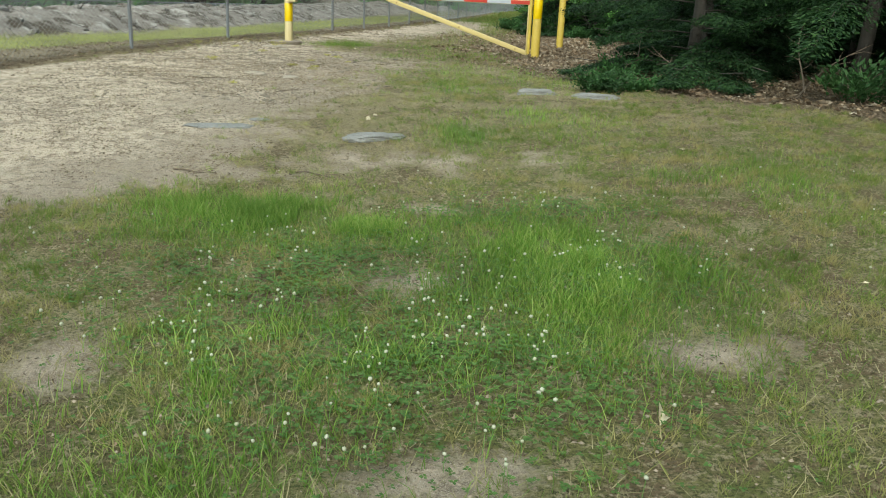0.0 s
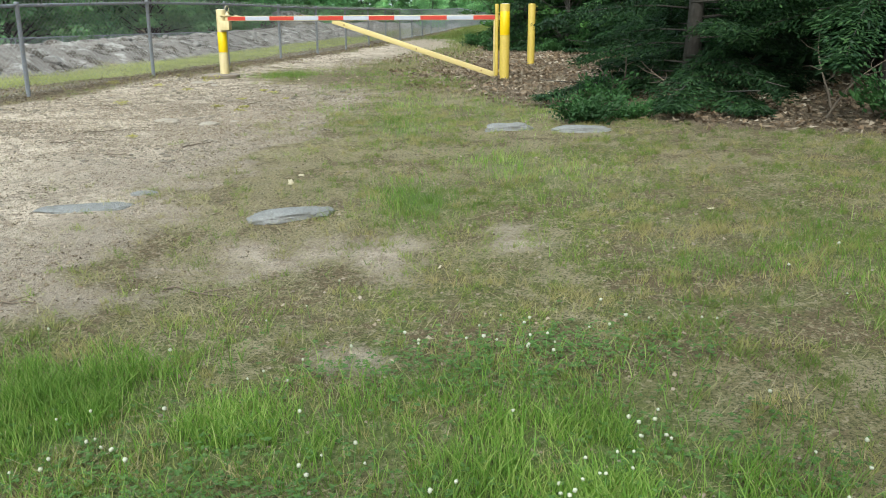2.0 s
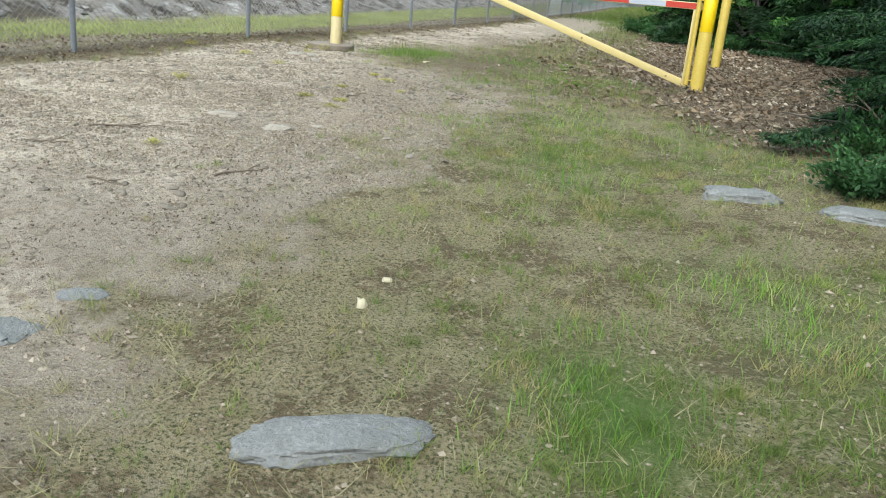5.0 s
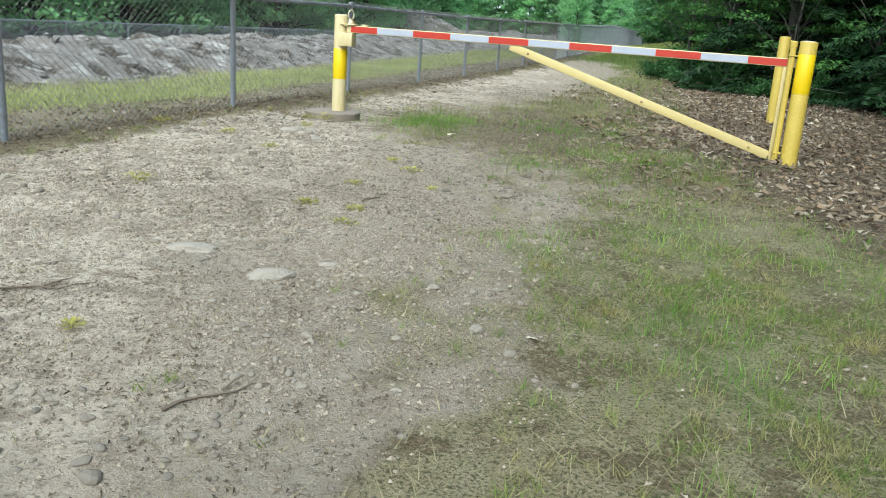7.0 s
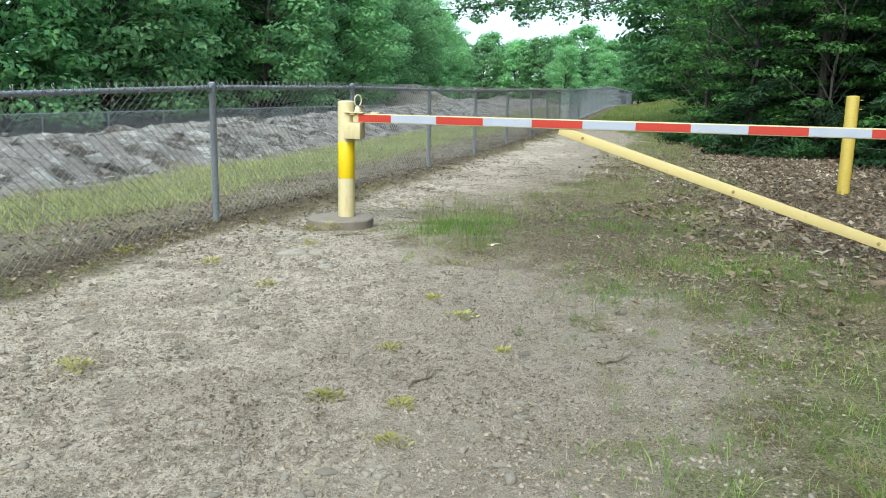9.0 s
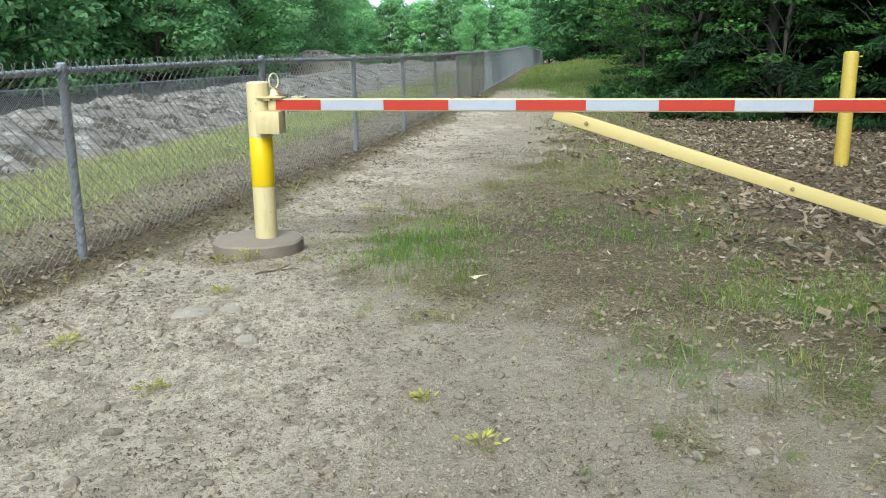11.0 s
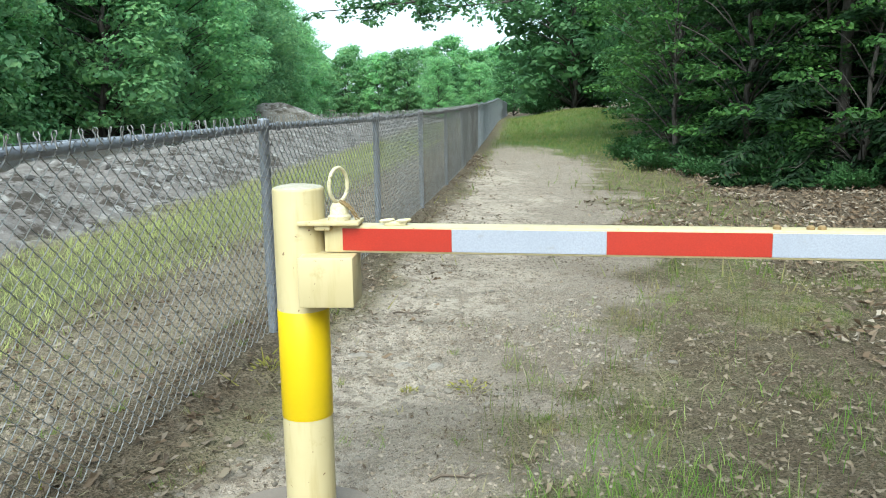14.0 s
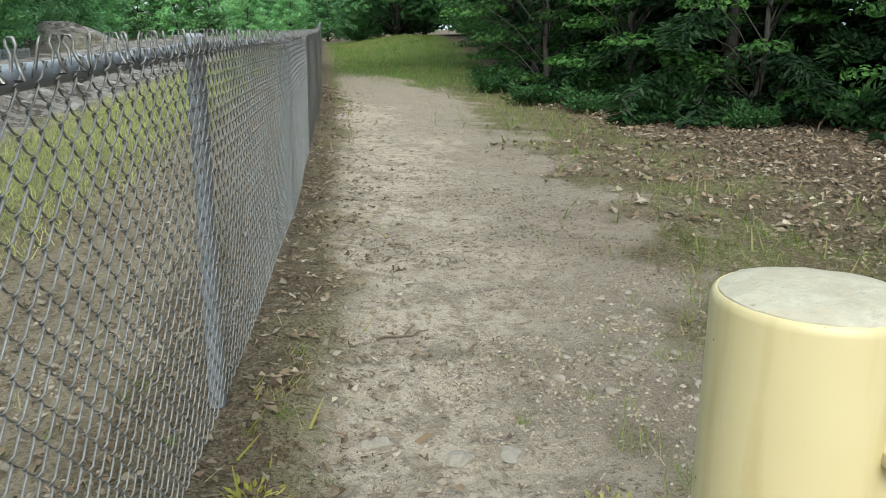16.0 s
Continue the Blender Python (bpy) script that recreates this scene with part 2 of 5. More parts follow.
CREAM = chipped("cream_paint", (0.5, 0.42, 0.24), (0.475, 0.39, 0.215), (0.4, 0.315, 0.15), (0.17, 0.1, 0.045))
BRACE_PAINT = surface("dull_yellow_paint", (0.48, 0.38, 0.165), (0.45, 0.345, 0.135), 4, 0.5, 0, 0.06, 60, (0.37, 0.265, 0.09), grain=0.93)
BRASS_YELLOW = surface("yellow_paint", (0.66, 0.46, 0.0), (0.62, 0.42, 0.0), 4, 0.4, 0, 0.05, 60, grain=0.93)
OCHRE = surface("ochre_paint", (0.48, 0.35, 0.06), (0.53, 0.39, 0.075), 5, 0.5, 0, 0.15, 60, (0.4, 0.26, 0.07))
WORN = surface("worn_cream_paint", (0.6, 0.52, 0.32), (0.68, 0.62, 0.46), 25, 0.6, 0, 0.2, 120, (0.3, 0.22, 0.11))
RED_TAPE = surface("red_tape", (0.42, 0.03, 0.015), (0.36, 0.028, 0.017), 6, 0.35, 0, 0.05, 200)
WHITE_TAPE = surface("white_tape", (0.385, 0.4, 0.475), (0.34, 0.36, 0.43), 6, 0.35, 0, 0.05, 200, (0.3, 0.29, 0.27))
CAP = surface("mortar_cap", (0.47, 0.43, 0.345), (0.36, 0.31, 0.225), 26, 0.9, 0, 0.9, 70, (0.11, 0.085, 0.06))
CONCRETE = surface("concrete", (0.23, 0.19, 0.155), (0.18, 0.145, 0.12), 6, 0.9, 0, 0.6, 70, (0.29, 0.25, 0.21))
GALV = surface("galvanised_steel", (0.33, 0.35, 0.40), (0.22, 0.23, 0.27), 30, 0.55, 0.35, 0.3, 160, (0.12, 0.11, 0.11))
WIRE = surface("weathered_wire", (0.24, 0.23, 0.22), (0.36, 0.355, 0.36), 5, 0.45, 0.45, 0.0, 90)
# paler bluish wire for far spans: haze and grazing sheen put into the colour
FAR_SHEEN_WIRE = surface("far_sheen_wire", (0.4, 0.425, 0.47), (0.46, 0.48, 0.53), 2, 0.55, 0.3, 0.0, 90)
RUST = surface("rusty_steel", (0.34, 0.24, 0.11), (0.2, 0.11, 0.05), 30, 0.75, 0.2, 0.3, 150)
ROCK = surface("grey_rock", (0.3, 0.3, 0.305), (0.2, 0.198, 0.195), 13, 0.95, 0, 1.0, 60, (0.43, 0.425, 0.41), 0.02, grain=0.55)
RUBBLE = surface("rubble_rock", (0.25, 0.235, 0.23), (0.16, 0.145, 0.14), 3, 0.95, 0, 0.7, 40, (0.36, 0.345, 0.335), 0.02)
PALE_ROCK = surface("trail_stone", (0.34, 0.3, 0.255), (0.25, 0.215, 0.18), 14, 0.95, 0, 0.9, 60, (0.43, 0.39, 0.34), 0.012)
BARK = surface("bark", (0.075, 0.066, 0.058), (0.05, 0.043, 0.038), 6, 0.95, 0, 0.9, 30, (0.13, 0.12, 0.11), 0.02)
TWIG = surface("dry_twig", (0.15, 0.115, 0.085), (0.1, 0.078, 0.06), 20, 0.9, 0, 0.3, 90)
HEMLOCK = varied("hemlock_needles", [(0.016, 0.044, 0.017), (0.026, 0.068, 0.024), (0.043, 0.1, 0.032), (0.08, 0.165, 0.048)], 0.6, 0.4)
# sapling leaves in a brighter green: the lit hemlock edge put into colour
LIT_BEECH = varied("lit_beech_leaves", [(0.05, 0.125, 0.035), (0.075, 0.18, 0.042), (0.11, 0.24, 0.055), (0.16, 0.31, 0.07)], 0.55, 0.45)
# distant leaves: pale bluish green with the haze mixed into the colour
HAZED_MAPLE = varied("hazed_maple_leaves", [(0.22, 0.45, 0.215), (0.28, 0.52, 0.225), (0.34, 0.58, 0.235), (0.39, 0.62, 0.24)], 0.6, 0.55)
# darker leaf copy for back rows and backlit oak, shade put into its colour
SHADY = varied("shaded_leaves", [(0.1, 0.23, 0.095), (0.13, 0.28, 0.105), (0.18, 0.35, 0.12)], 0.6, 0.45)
BLADE = varied("grass_blades", [(0.11, 0.175, 0.03), (0.17, 0.25, 0.045), (0.23, 0.285, 0.065), (0.4, 0.38, 0.15)], 0.6, 0.45, patch=(0.3, 0.26, 0.115))
LUSH = varied("lush_blades", [(0.1, 0.2, 0.028), (0.17, 0.3, 0.045), (0.26, 0.38, 0.08), (0.4, 0.46, 0.15)], 0.5, 0.5)
STRAW = varied("dry_blades", [(0.4, 0.36, 0.2), (0.46, 0.41, 0.25), (0.31, 0.27, 0.15), (0.27, 0.28, 0.12)], 0.8, 0.3)
CLOVER = varied("clover_leaves", [(0.1, 0.205, 0.05), (0.145, 0.27, 0.068), (0.21, 0.34, 0.1)], 0.6, 0.4)
FLOWER = varied("clover_heads", [(0.62, 0.64, 0.5), (0.7, 0.7, 0.58), (0.52, 0.54, 0.36)], 0.8, 0.2)
WEED = varied("weed_leaves", [(0.33, 0.315, 0.06), (0.4, 0.37, 0.09), (0.45, 0.41, 0.15)], 0.6, 0.4)
STRIP = varied("strip_grass", [(0.44, 0.49, 0.15), (0.52, 0.55, 0.2), (0.58, 0.57, 0.3), (0.35, 0.45, 0.11)], 0.7, 0.45, patch=(0.5, 0.52, 0.2))
DEAD = varied("dead_leaves", [(0.16, 0.108, 0.068), (0.26, 0.185, 0.12), (0.4, 0.31, 0.22), (0.08, 0.054, 0.036), (0.6, 0.52, 0.42), (0.11, 0.074, 0.048)], 0.8, 0.15)
COBBLE = varied("trodden_stones", [(0.19, 0.163, 0.135), (0.25, 0.215, 0.178), (0.3, 0.262, 0.22), (0.14, 0.118, 0.098)], 0.95)
UNDER = varied("undergrowth_leaves", [(0.04, 0.1, 0.033), (0.058, 0.138, 0.043), (0.085, 0.185, 0.055)], 0.6, 0.4)
TAN = varied("tan_leaves", [(0.3, 0.23, 0.16), (0.38, 0.31, 0.22), (0.46, 0.39, 0.29), (0.2, 0.145, 0.1)], 0.8, 0.15)
CRUMB = varied("bark_crumbs", [(0.1, 0.075, 0.05), (0.15, 0.11, 0.075), (0.21, 0.16, 0.11), (0.07, 0.05, 0.035)], 0.9)
PALE_LEAF = varied("pale_leaves", [(0.55, 0.48, 0.34), (0.62, 0.56, 0.42)], 0.8, 0.1)
PEBBLE = varied("pebbles", [(0.33, 0.27, 0.21), (0.38, 0.315, 0.25), (0.22, 0.18, 0.14), (0.4, 0.345, 0.28), (0.3, 0.235, 0.17), (0.12, 0.095, 0.075)], 0.9)


def ground_material():
    m, nt, bs = material("ground")

    def mask(n):
        a = nt.nodes.new("ShaderNodeAttribute")
        a.attribute_name = n
        return a.outputs["Fac"]
    big, mid, fine, grit = noise_tex(nt, 0.8, 5), noise_tex(nt, 7, 6, 0.7), noise_tex(nt, 70, 6, 0.75), noise_tex(nt, 210, 3, 0.6)
    clod, patch = noise_tex(nt, 24, 5, 0.75), noise_tex(nt, 2.6, 6, 0.72)
    turf = mixer(nt, ramp(nt, mid, 0.4, 0.6), (0.105, 0.13, 0.036), (0.185, 0.165, 0.075))
    turf = mixer(nt, ramp(nt, big, 0.42, 0.62), turf, (0.2, 0.17, 0.095))
    turf = mixer(nt, mask("dry"), turf, (0.27, 0.225, 0.14))
    turf = mixer(nt, ramp(nt, patch, 0.5, 0.57), turf, (0.155, 0.115, 0.072))
    turf = mixer(nt, ramp(nt, patch, 0.44, 0.37), turf, (0.29, 0.25, 0.16))
    turf = mixer(nt, ramp(nt, clod, 0.52, 0.6), turf, (0.31, 0.262, 0.175))
    turf = mixer(nt, ramp(nt, fine, 0.48, 0.6), turf, (0.06, 0.064, 0.028))
    turf = mixer(nt, mask("lush"), turf, (0.085, 0.15, 0.03))
    sand = mixer(nt, mask("pale"), (0.33, 0.272, 0.218), (0.525, 0.44, 0.358))
    sand = mixer(nt, ramp(nt, mid, 0.5, 0.62), sand, (0.27, 0.215, 0.165))
    sand = mixer(nt, ramp(nt, patch, 0.52, 0.62), sand, (0.3, 0.25, 0.2))
    sand = mixer(nt, ramp(nt, clod, 0.52, 0.64), sand, (0.17, 0.138, 0.108))
    sand = mixer(nt, ramp(nt, fine, 0.58, 0.68), sand, (0.1, 0.082, 0.064))
    sand = mixer(nt, ramp(nt, grit, 0.57, 0.66), sand, (0.52, 0.47, 0.41))
    litter = mixer(nt, ramp(nt, mid, 0.35, 0.65), (0.115, 0.085, 0.058), (0.2, 0.152, 0.105))
    litter = mixer(nt, ramp(nt, clod, 0.52, 0.62), litter, (0.27, 0.215, 0.16))
    litter = mixer(nt, ramp(nt, fine, 0.47, 0.58), litter, (0.06, 0.045, 0.032))
    rock = mixer(nt, ramp(nt, mid, 0.35, 0.65), (0.28, 0.255, 0.245), (0.165, 0.143, 0.13))
    # dark blotches paint in the shade of hollows between the rocks
    rock = mixer(nt, ramp(nt, noise_tex(nt, 1.2, 6, 0.75), 0.5, 0.56), rock, (0.075, 0.062, 0.052))
    rock = mixer(nt, ramp(nt, patch, 0.44, 0.38), rock, (0.38, 0.36, 0.345))
    wob = nt.nodes.new("ShaderNodeMath")
    wob.operation = "MULTIPLY_ADD"
    wob.inputs[1].default_value = 1.1
    nt.links.new(clod, wob.inputs[0])
    nt.links.new(mask("sand"), wob.inputs[2])
    col = mixer(nt, ramp(nt, wob.outputs[0], 0.78, 1.18), turf, sand)
    col = mixer(nt, mask("litter"), col, litter)
    col = mixer(nt, mask("rubble"), col, rock)
    nt.links.new(col, bs.inputs["Base Color"])
    bs.inputs["Roughness"].default_value, bs.inputs["Specular IOR Level"].default_value = 0.95, 0.15
    lump = nt.nodes.new("ShaderNodeMath")
    lump.operation = "MULTIPLY_ADD"
    lump.inputs[1].default_value = 1.3
    nt.links.new(clod, lump.inputs[0])
    nt.links.new(fine, lump.inputs[2])
    bump(nt, bs, lump.outputs[0], 1.0, 0.024)
    return m


GROUND = ground_material()


# ---- building helpers ----
def mesh_from(name, verts, faces, mat, shade=False):
    me = bpy.data.meshes.new(name)
    verts, faces = np.asarray(verts, np.float32), np.asarray(faces, np.int32)
    me.vertices.add(len(verts))
    me.vertices.foreach_set("co", verts.ravel())
    n, k = faces.shape
    me.loops.add(n * k)
    me.loops.foreach_set("vertex_index", faces.ravel())
    me.polygons.add(n)
    me.polygons.foreach_set("loop_start", np.arange(0, n * k, k, dtype=np.int32))
    me.polygons.foreach_set("use_smooth", np.full(n, shade))
    me.materials.append(mat)
    me.update(calc_edges=True)
    return me


def part(name, bm, mat, parent, label="", smoothed=True):
    """Links a bmesh, or a ready mesh, as one object under a thing or a part."""
    if isinstance(bm, bmesh.types.BMesh):
        me = bpy.data.meshes.new(name)
        for f in bm.faces:
            f.smooth = smoothed
        bm.to_mesh(me)
        bm.free()
        me.materials.append(mat)
        if smoothed:
            me.set_sharp_from_angle(angle=radians(38))
    else:
        me = bm
    ob = new(name, me)
    if parent:
        ob.parent = parent
    if label:
        ob["label"] = label
    return ob


def thing(name, x, y, z, label, category, group="", turn=0.0):
    ob = new(name)
    ob.matrix_world = pose(x, y, z, 0, 0, turn)
    return tagged(ob, label, category, group)


def put_box(bm, c, s, m=None, bevel=0.0):
    tmp = bmesh.new()
    bmesh.ops.create_cube(tmp, size=1.0)
    bmesh.ops.scale(tmp, vec=s, verts=tmp.verts)
    if bevel:
        bmesh.ops.bevel(tmp, geom=tmp.edges[:], offset=bevel, segments=2, affect="EDGES", profile=0.5)
    bmesh.ops.translate(tmp, vec=c, verts=tmp.verts)
    if m is not None:
        bmesh.ops.transform(tmp, matrix=m, verts=tmp.verts)
    join(bm, tmp)


def join(bm, tmp):
    me = bpy.data.meshes.new("tmp")
    tmp.to_mesh(me)
    tmp.free()
    bm.from_mesh(me)
    bpy.data.meshes.remove(me)


def lathe(bm, profile, seg=24, m=None):
    """A turned form: rings of (radius, height); ends closed."""
    tmp = bmesh.new()
    rings = [[tmp.verts.new((r * math.cos(2 * math.pi * i / seg), r * math.sin(2 * math.pi * i / seg), z)) for i in range(seg)] for r, z in profile]
    for a, b in zip(rings, rings[1:]):
        for i in range(seg):
            tmp.faces.new((a[i], a[(i + 1) % seg], b[(i + 1) % seg], b[i]))
    tmp.faces.new(rings[0][::-1])
    tmp.faces.new(rings[-1])
    if m is not None:
        bmesh.ops.transform(tmp, matrix=m, verts=tmp.verts)
    join(bm, tmp)


def sweep(bm, pts, radii, seg=8, closed=False):
    """A round bar along points."""
    pts = [Vector(p) for p in pts]
    if not isinstance(radii, (list, tuple)):
        radii = [radii] * len(pts)
    rings = []
    for i, p in enumerate(pts):
        d = (pts[(i + 1) % len(pts)] - pts[i - 1]) if closed else (pts[min(i + 1, len(pts) - 1)] - pts[max(i - 1, 0)])
        d.normalize()
        u = d.cross(Vector((0.31, 0.17, 0.93)))
        u.normalize()
        w = d.cross(u)
        rings.append([bm.verts.new(p + radii[i] * (math.cos(2 * math.pi * k / seg) * u + math.sin(2 * math.pi * k / seg) * w)) for k in range(seg)])
    for a, b in zip(rings, rings[1:] + (rings[:1] if closed else [])):
        for k in range(seg):
            bm.faces.new((a[k], a[(k + 1) % seg], b[(k + 1) % seg], b[k]))
    if not closed:
        bm.faces.new(rings[0][::-1])
        bm.faces.new(rings[-1])


def stuff(name, me, label, category):
    ob = new(name, me)
    return tagged(ob, label, category, "", "stuff")


# ---- ground sheet ----
def axis(lo, hi, step, far):
    mid = list(np.arange(lo, hi, step))
    up, dn, s = [], [], step
    a, b = hi, lo
    while a < far or b > -far:
        s *= 1.09
        a += s
        b -= s
        up.append(a)
        dn.append(b)
    return np.array(dn[::-1] + mid + up)


gx, gy = axis(-9.5, 5.5, 0.072, 900), axis(0.8, 30, 0.072, 900)
GX, GY = np.meshgrid(gx, gy)
nx, ny = len(gx), len(gy)
gv = np.stack([GX.ravel(), GY.ravel(), ground_z(GX, GY).ravel()], 1)
idx = np.arange(nx * ny).reshape(ny, nx)
gf = np.stack([idx[:-1, :-1].ravel(), idx[:-1, 1:].ravel(), idx[1:, 1:].ravel(), idx[1:, :-1].ravel()], 1)
gm = mesh_from("ground", gv, gf, GROUND, True)
for nm, fn in (("sand", sand_mask), ("litter", litter_mask), ("lush", lush_mask), ("rubble", rubble_mask), ("pale", pale_mask), ("dry", dry_mask)):
    at = gm.attributes.new(nm, "FLOAT", "POINT")
    at.data.foreach_set("value", fn(GX, GY).ravel().astype(np.float32))
tagged(new("ground", gm), "uneven ground of thin turf, pale sandy gravel and leaf litter", "ground", "", "structure")


# ---- chain link fence ----
def zigzag(p, q, zp, zq, height, pitch, rise, r, sides=3, knuckle=True, hook=False):
    """Woven wires of one bay from p to q: every wire winds upward as a flat helix, hooked into its neighbours."""
    p, q = Vector((p[0], p[1], 0)), Vector((q[0], q[1], 0))
    length = (q - p).length
    d = (q - p) / length
    nrm = np.array([d.y, -d.x, 0.0])
    n = int(length / (pitch / 2))
    rows = int(height / (rise / 2)) + 1
    step = length / n
    i = np.arange(n)[:, None]
    if hook:
        t = (np.arange(rows - 1)[:, None] + np.array([0.0, 0.16, 0.84])[None]).ravel()
    else:
        t = np.arange(rows, dtype=float)
    k, part_way = np.floor(t).astype(int)[None, :], (t - np.floor(t))[None, :]
    right = (i + k) % 2
    u = i + np.where(right == 1, 1 - part_way, part_way)
    bend = (part_way == 0)
    u = u + np.where(bend, np.where(right == 1, 0.07, -0.07), 0.0) * (1 if hook else 0)
    u = np.clip(u * step, 0, length)
    depth = np.where(bend, 0.0, np.where(right == 1, -1.0, 1.0)) * r * 1.9 if hook else np.where(right == 1, 1.0, -1.0) * r * 0.8
    depth = depth + 0.026 + 0.006 * np.sin(u * 2.1 + t[None] * 0.06)
    s = u / length
    base = zp + (zq - zp) * s
    z = base + 0.03 + t[None] * (height - 0.03) / (rows - 1) + 0 * u
    pts = np.stack([p.x + d.x * u + nrm[0] * depth, p.y + d.y * u + nrm[1] * depth, z], -1)
    ring = []
    for a in range(sides):
        an = 2 * math.pi * a / sides
        off = np.array([d.x * math.cos(an) + nrm[0] * math.sin(an), d.y * math.cos(an) + nrm[1] * math.sin(an), 0.0]) * r
        ring.append(pts + off)
    v = np.stack(ring, 2)
    m = len(t)
    ids = np.arange(n * m * sides).reshape(n, m, sides)
    nx_ = np.roll(ids, -1, 2)
    f = np.stack([ids[:, :-1], nx_[:, :-1], nx_[:, 1:], ids[:, 1:]], -1).reshape(-1, 4)
    v = v.reshape(-1, 3)
    if knuckle:
        loop = np.array([(0.016, -0.034), (0.007, -0.014), (0.004, 0.004), (0.01, 0.018), (0.006, 0.03), (-0.006, 0.03), (-0.01, 0.018), (-0.004, 0.004), (-0.007, -0.014), (-0.016, -0.034)])
        us = (np.arange(0, n, 2) + (rows % 2)) * step
        us = us + 0.006 * np.sin(us * 37)
        lean = 0.25 * np.sin(us * 53.0)
        m = len(loop)
        uu = us[:, None] + loop[None, :, 0] * np.cos(us * 11)[:, None]
        dd = 0.025 + lean[:, None] * (loop[None, :, 1] + 0.01) + loop[None, :, 0] * np.sin(us * 11)[:, None]
        zz = (zp + (zq - zp) * us / length)[:, None] + height + loop[None, :, 1] + 0.004
        lp = np.stack([p.x + d.x * uu + nrm[0] * dd, p.y + d.y * uu + nrm[1] * dd, zz], -1)
        ring = []
        for a in range(3):
            an = 2 * math.pi * a / 3 + 0.4
            ring.append(lp + (np.array([d.x, d.y, 0]) * math.cos(an) + (nrm + np.array([0, 0, 0.6])) * math.sin(an)) * r * 1.15)
        lv = np.stack(ring, 2)
        li = np.arange(len(us) * m * 3).reshape(len(us), m, 3)
        a1, b1 = li, np.roll(li, -1, 1)
        lf = np.stack([a1, np.roll(a1, -1, 2), np.roll(b1, -1, 2), b1], -1).reshape(-1, 4) + len(v)
        v = np.concatenate([v, lv.reshape(-1, 3)])
        f = np.concatenate([f, lf])
    return v, f


FENCE_H = 1.25


def build_fence():
    root = thing("chain_link_fence", FENCE[5][0], FENCE[5][1], gz(*FENCE[5]), "weathered galvanised chain link fence along the sandy trail", "fence")
    o = np.array(root.matrix_world.translation)

    def local(p):
        return tuple(np.array(p) - o)
    tops = []
    for i, (x, y) in enumerate(FENCE):
        z = gz(x, y)
        tops.append(z + FENCE_H)
        bm = bmesh.new()
        seg = 14 if y < 40 else 8
        lathe(bm, [(0.03, -0.2), (0.03, FENCE_H - 0.03), (0.034, FENCE_H - 0.025), (0.034, FENCE_H + 0.012), (0.02, FENCE_H + 0.022)], seg, pose(*local((x, y, z)), 0, 0, 0))
        post = part("post", bm, GALV, root)
        if y < 40:
            for h in (0.3, 0.62, 0.93):
                bm = bmesh.new()
                sweep(bm, [Vector(local((x, y, z))) + Vector((0.036 * math.cos(a), 0.036 * math.sin(a), h + 0.004 * math.sin(a * 2))) for a in np.linspace(0, 2 * math.pi, 13)[:-1]], 0.0025, 4, True)
                part("wire_tie", bm, WIRE, post)
    for i in range(len(FENCE) - 1):
        a, b = FENCE[i], FENCE[i + 1]
        bm = bmesh.new()
        sweep(bm, [local((a[0], a[1], tops[i] - 0.03)), local((b[0], b[1], tops[i + 1] - 0.03))], 0.022, 12 if a[1] < 40 else 6)
        part("top_rail", bm, GALV, root)
        if b[1] < 5:
            continue
        near = a[1] < 36
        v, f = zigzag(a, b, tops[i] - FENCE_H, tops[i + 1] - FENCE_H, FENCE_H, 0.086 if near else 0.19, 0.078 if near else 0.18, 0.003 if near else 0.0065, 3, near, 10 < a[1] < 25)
        # same wire all along; far bays are coloured paler for their grazing sheen
        part("wire_mesh", mesh_from("wire_mesh", v - o, f, WIRE if near else FAR_SHEEN_WIRE, True), None, root)
        if a[1] < 30:
            for t in np.linspace(0.08, 0.92, 7):
                bm = bmesh.new()
                c = Vector(local((a[0] + (b[0] - a[0]) * t, a[1] + (b[1] - a[1]) * t, tops[i] + (tops[i + 1] - tops[i]) * t - 0.03)))
                d = Vector((b[0] - a[0], b[1] - a[1], 0)).normalized()
                nrm = Vector((d.y, -d.x, 0))
                sweep(bm, [c + nrm * 0.026 * math.cos(q) + Vector((0, 0, 0.026 * math.sin(q))) + d * 0.02 * q / 6 for q in np.linspace(0, 6.2, 10)], 0.0028, 4)
                part("rail_tie", bm, GALV, root)


build_fence()


def build_far_fence():
    x0, y0 = FAR_FENCE[5]
    root = thing("chain_link_fence", x0, y0, gz(x0, y0), "distant dark chain link fence before the woods", "fence")
    o = np.array(root.matrix_world.translation)
    zs = [min(gz(*p), -0.2) for p in FAR_FENCE]
    for (x, y), z in zip(FAR_FENCE, zs):
        bm = bmesh.new()
        top = 0.84 - z
        lathe(bm, [(0.03, -0.3), (0.03, top), (0.02, top + 0.02)], 8, pose(x - o[0], y - o[1], z - o[2]))
        part("post", bm, FAR_SHEEN_WIRE, root)
    for i in range(len(FAR_FENCE) - 1):
        a, b = FAR_FENCE[i], FAR_FENCE[i + 1]
        bm = bmesh.new()
        sweep(bm, [(a[0] - o[0], a[1] - o[1], 0.82 - o[2]), (b[0] - o[0], b[1] - o[1], 0.82 - o[2])], 0.024, 6)
        part("top_rail", bm, GALV, root)
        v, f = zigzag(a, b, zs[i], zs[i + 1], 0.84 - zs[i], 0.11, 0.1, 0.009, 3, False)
        part("wire_mesh", mesh_from("wire_mesh", v - o, f, FAR_SHEEN_WIRE), None, root)


build_far_fence()


# ---- the gate ----
BAR_TURN = -18.63
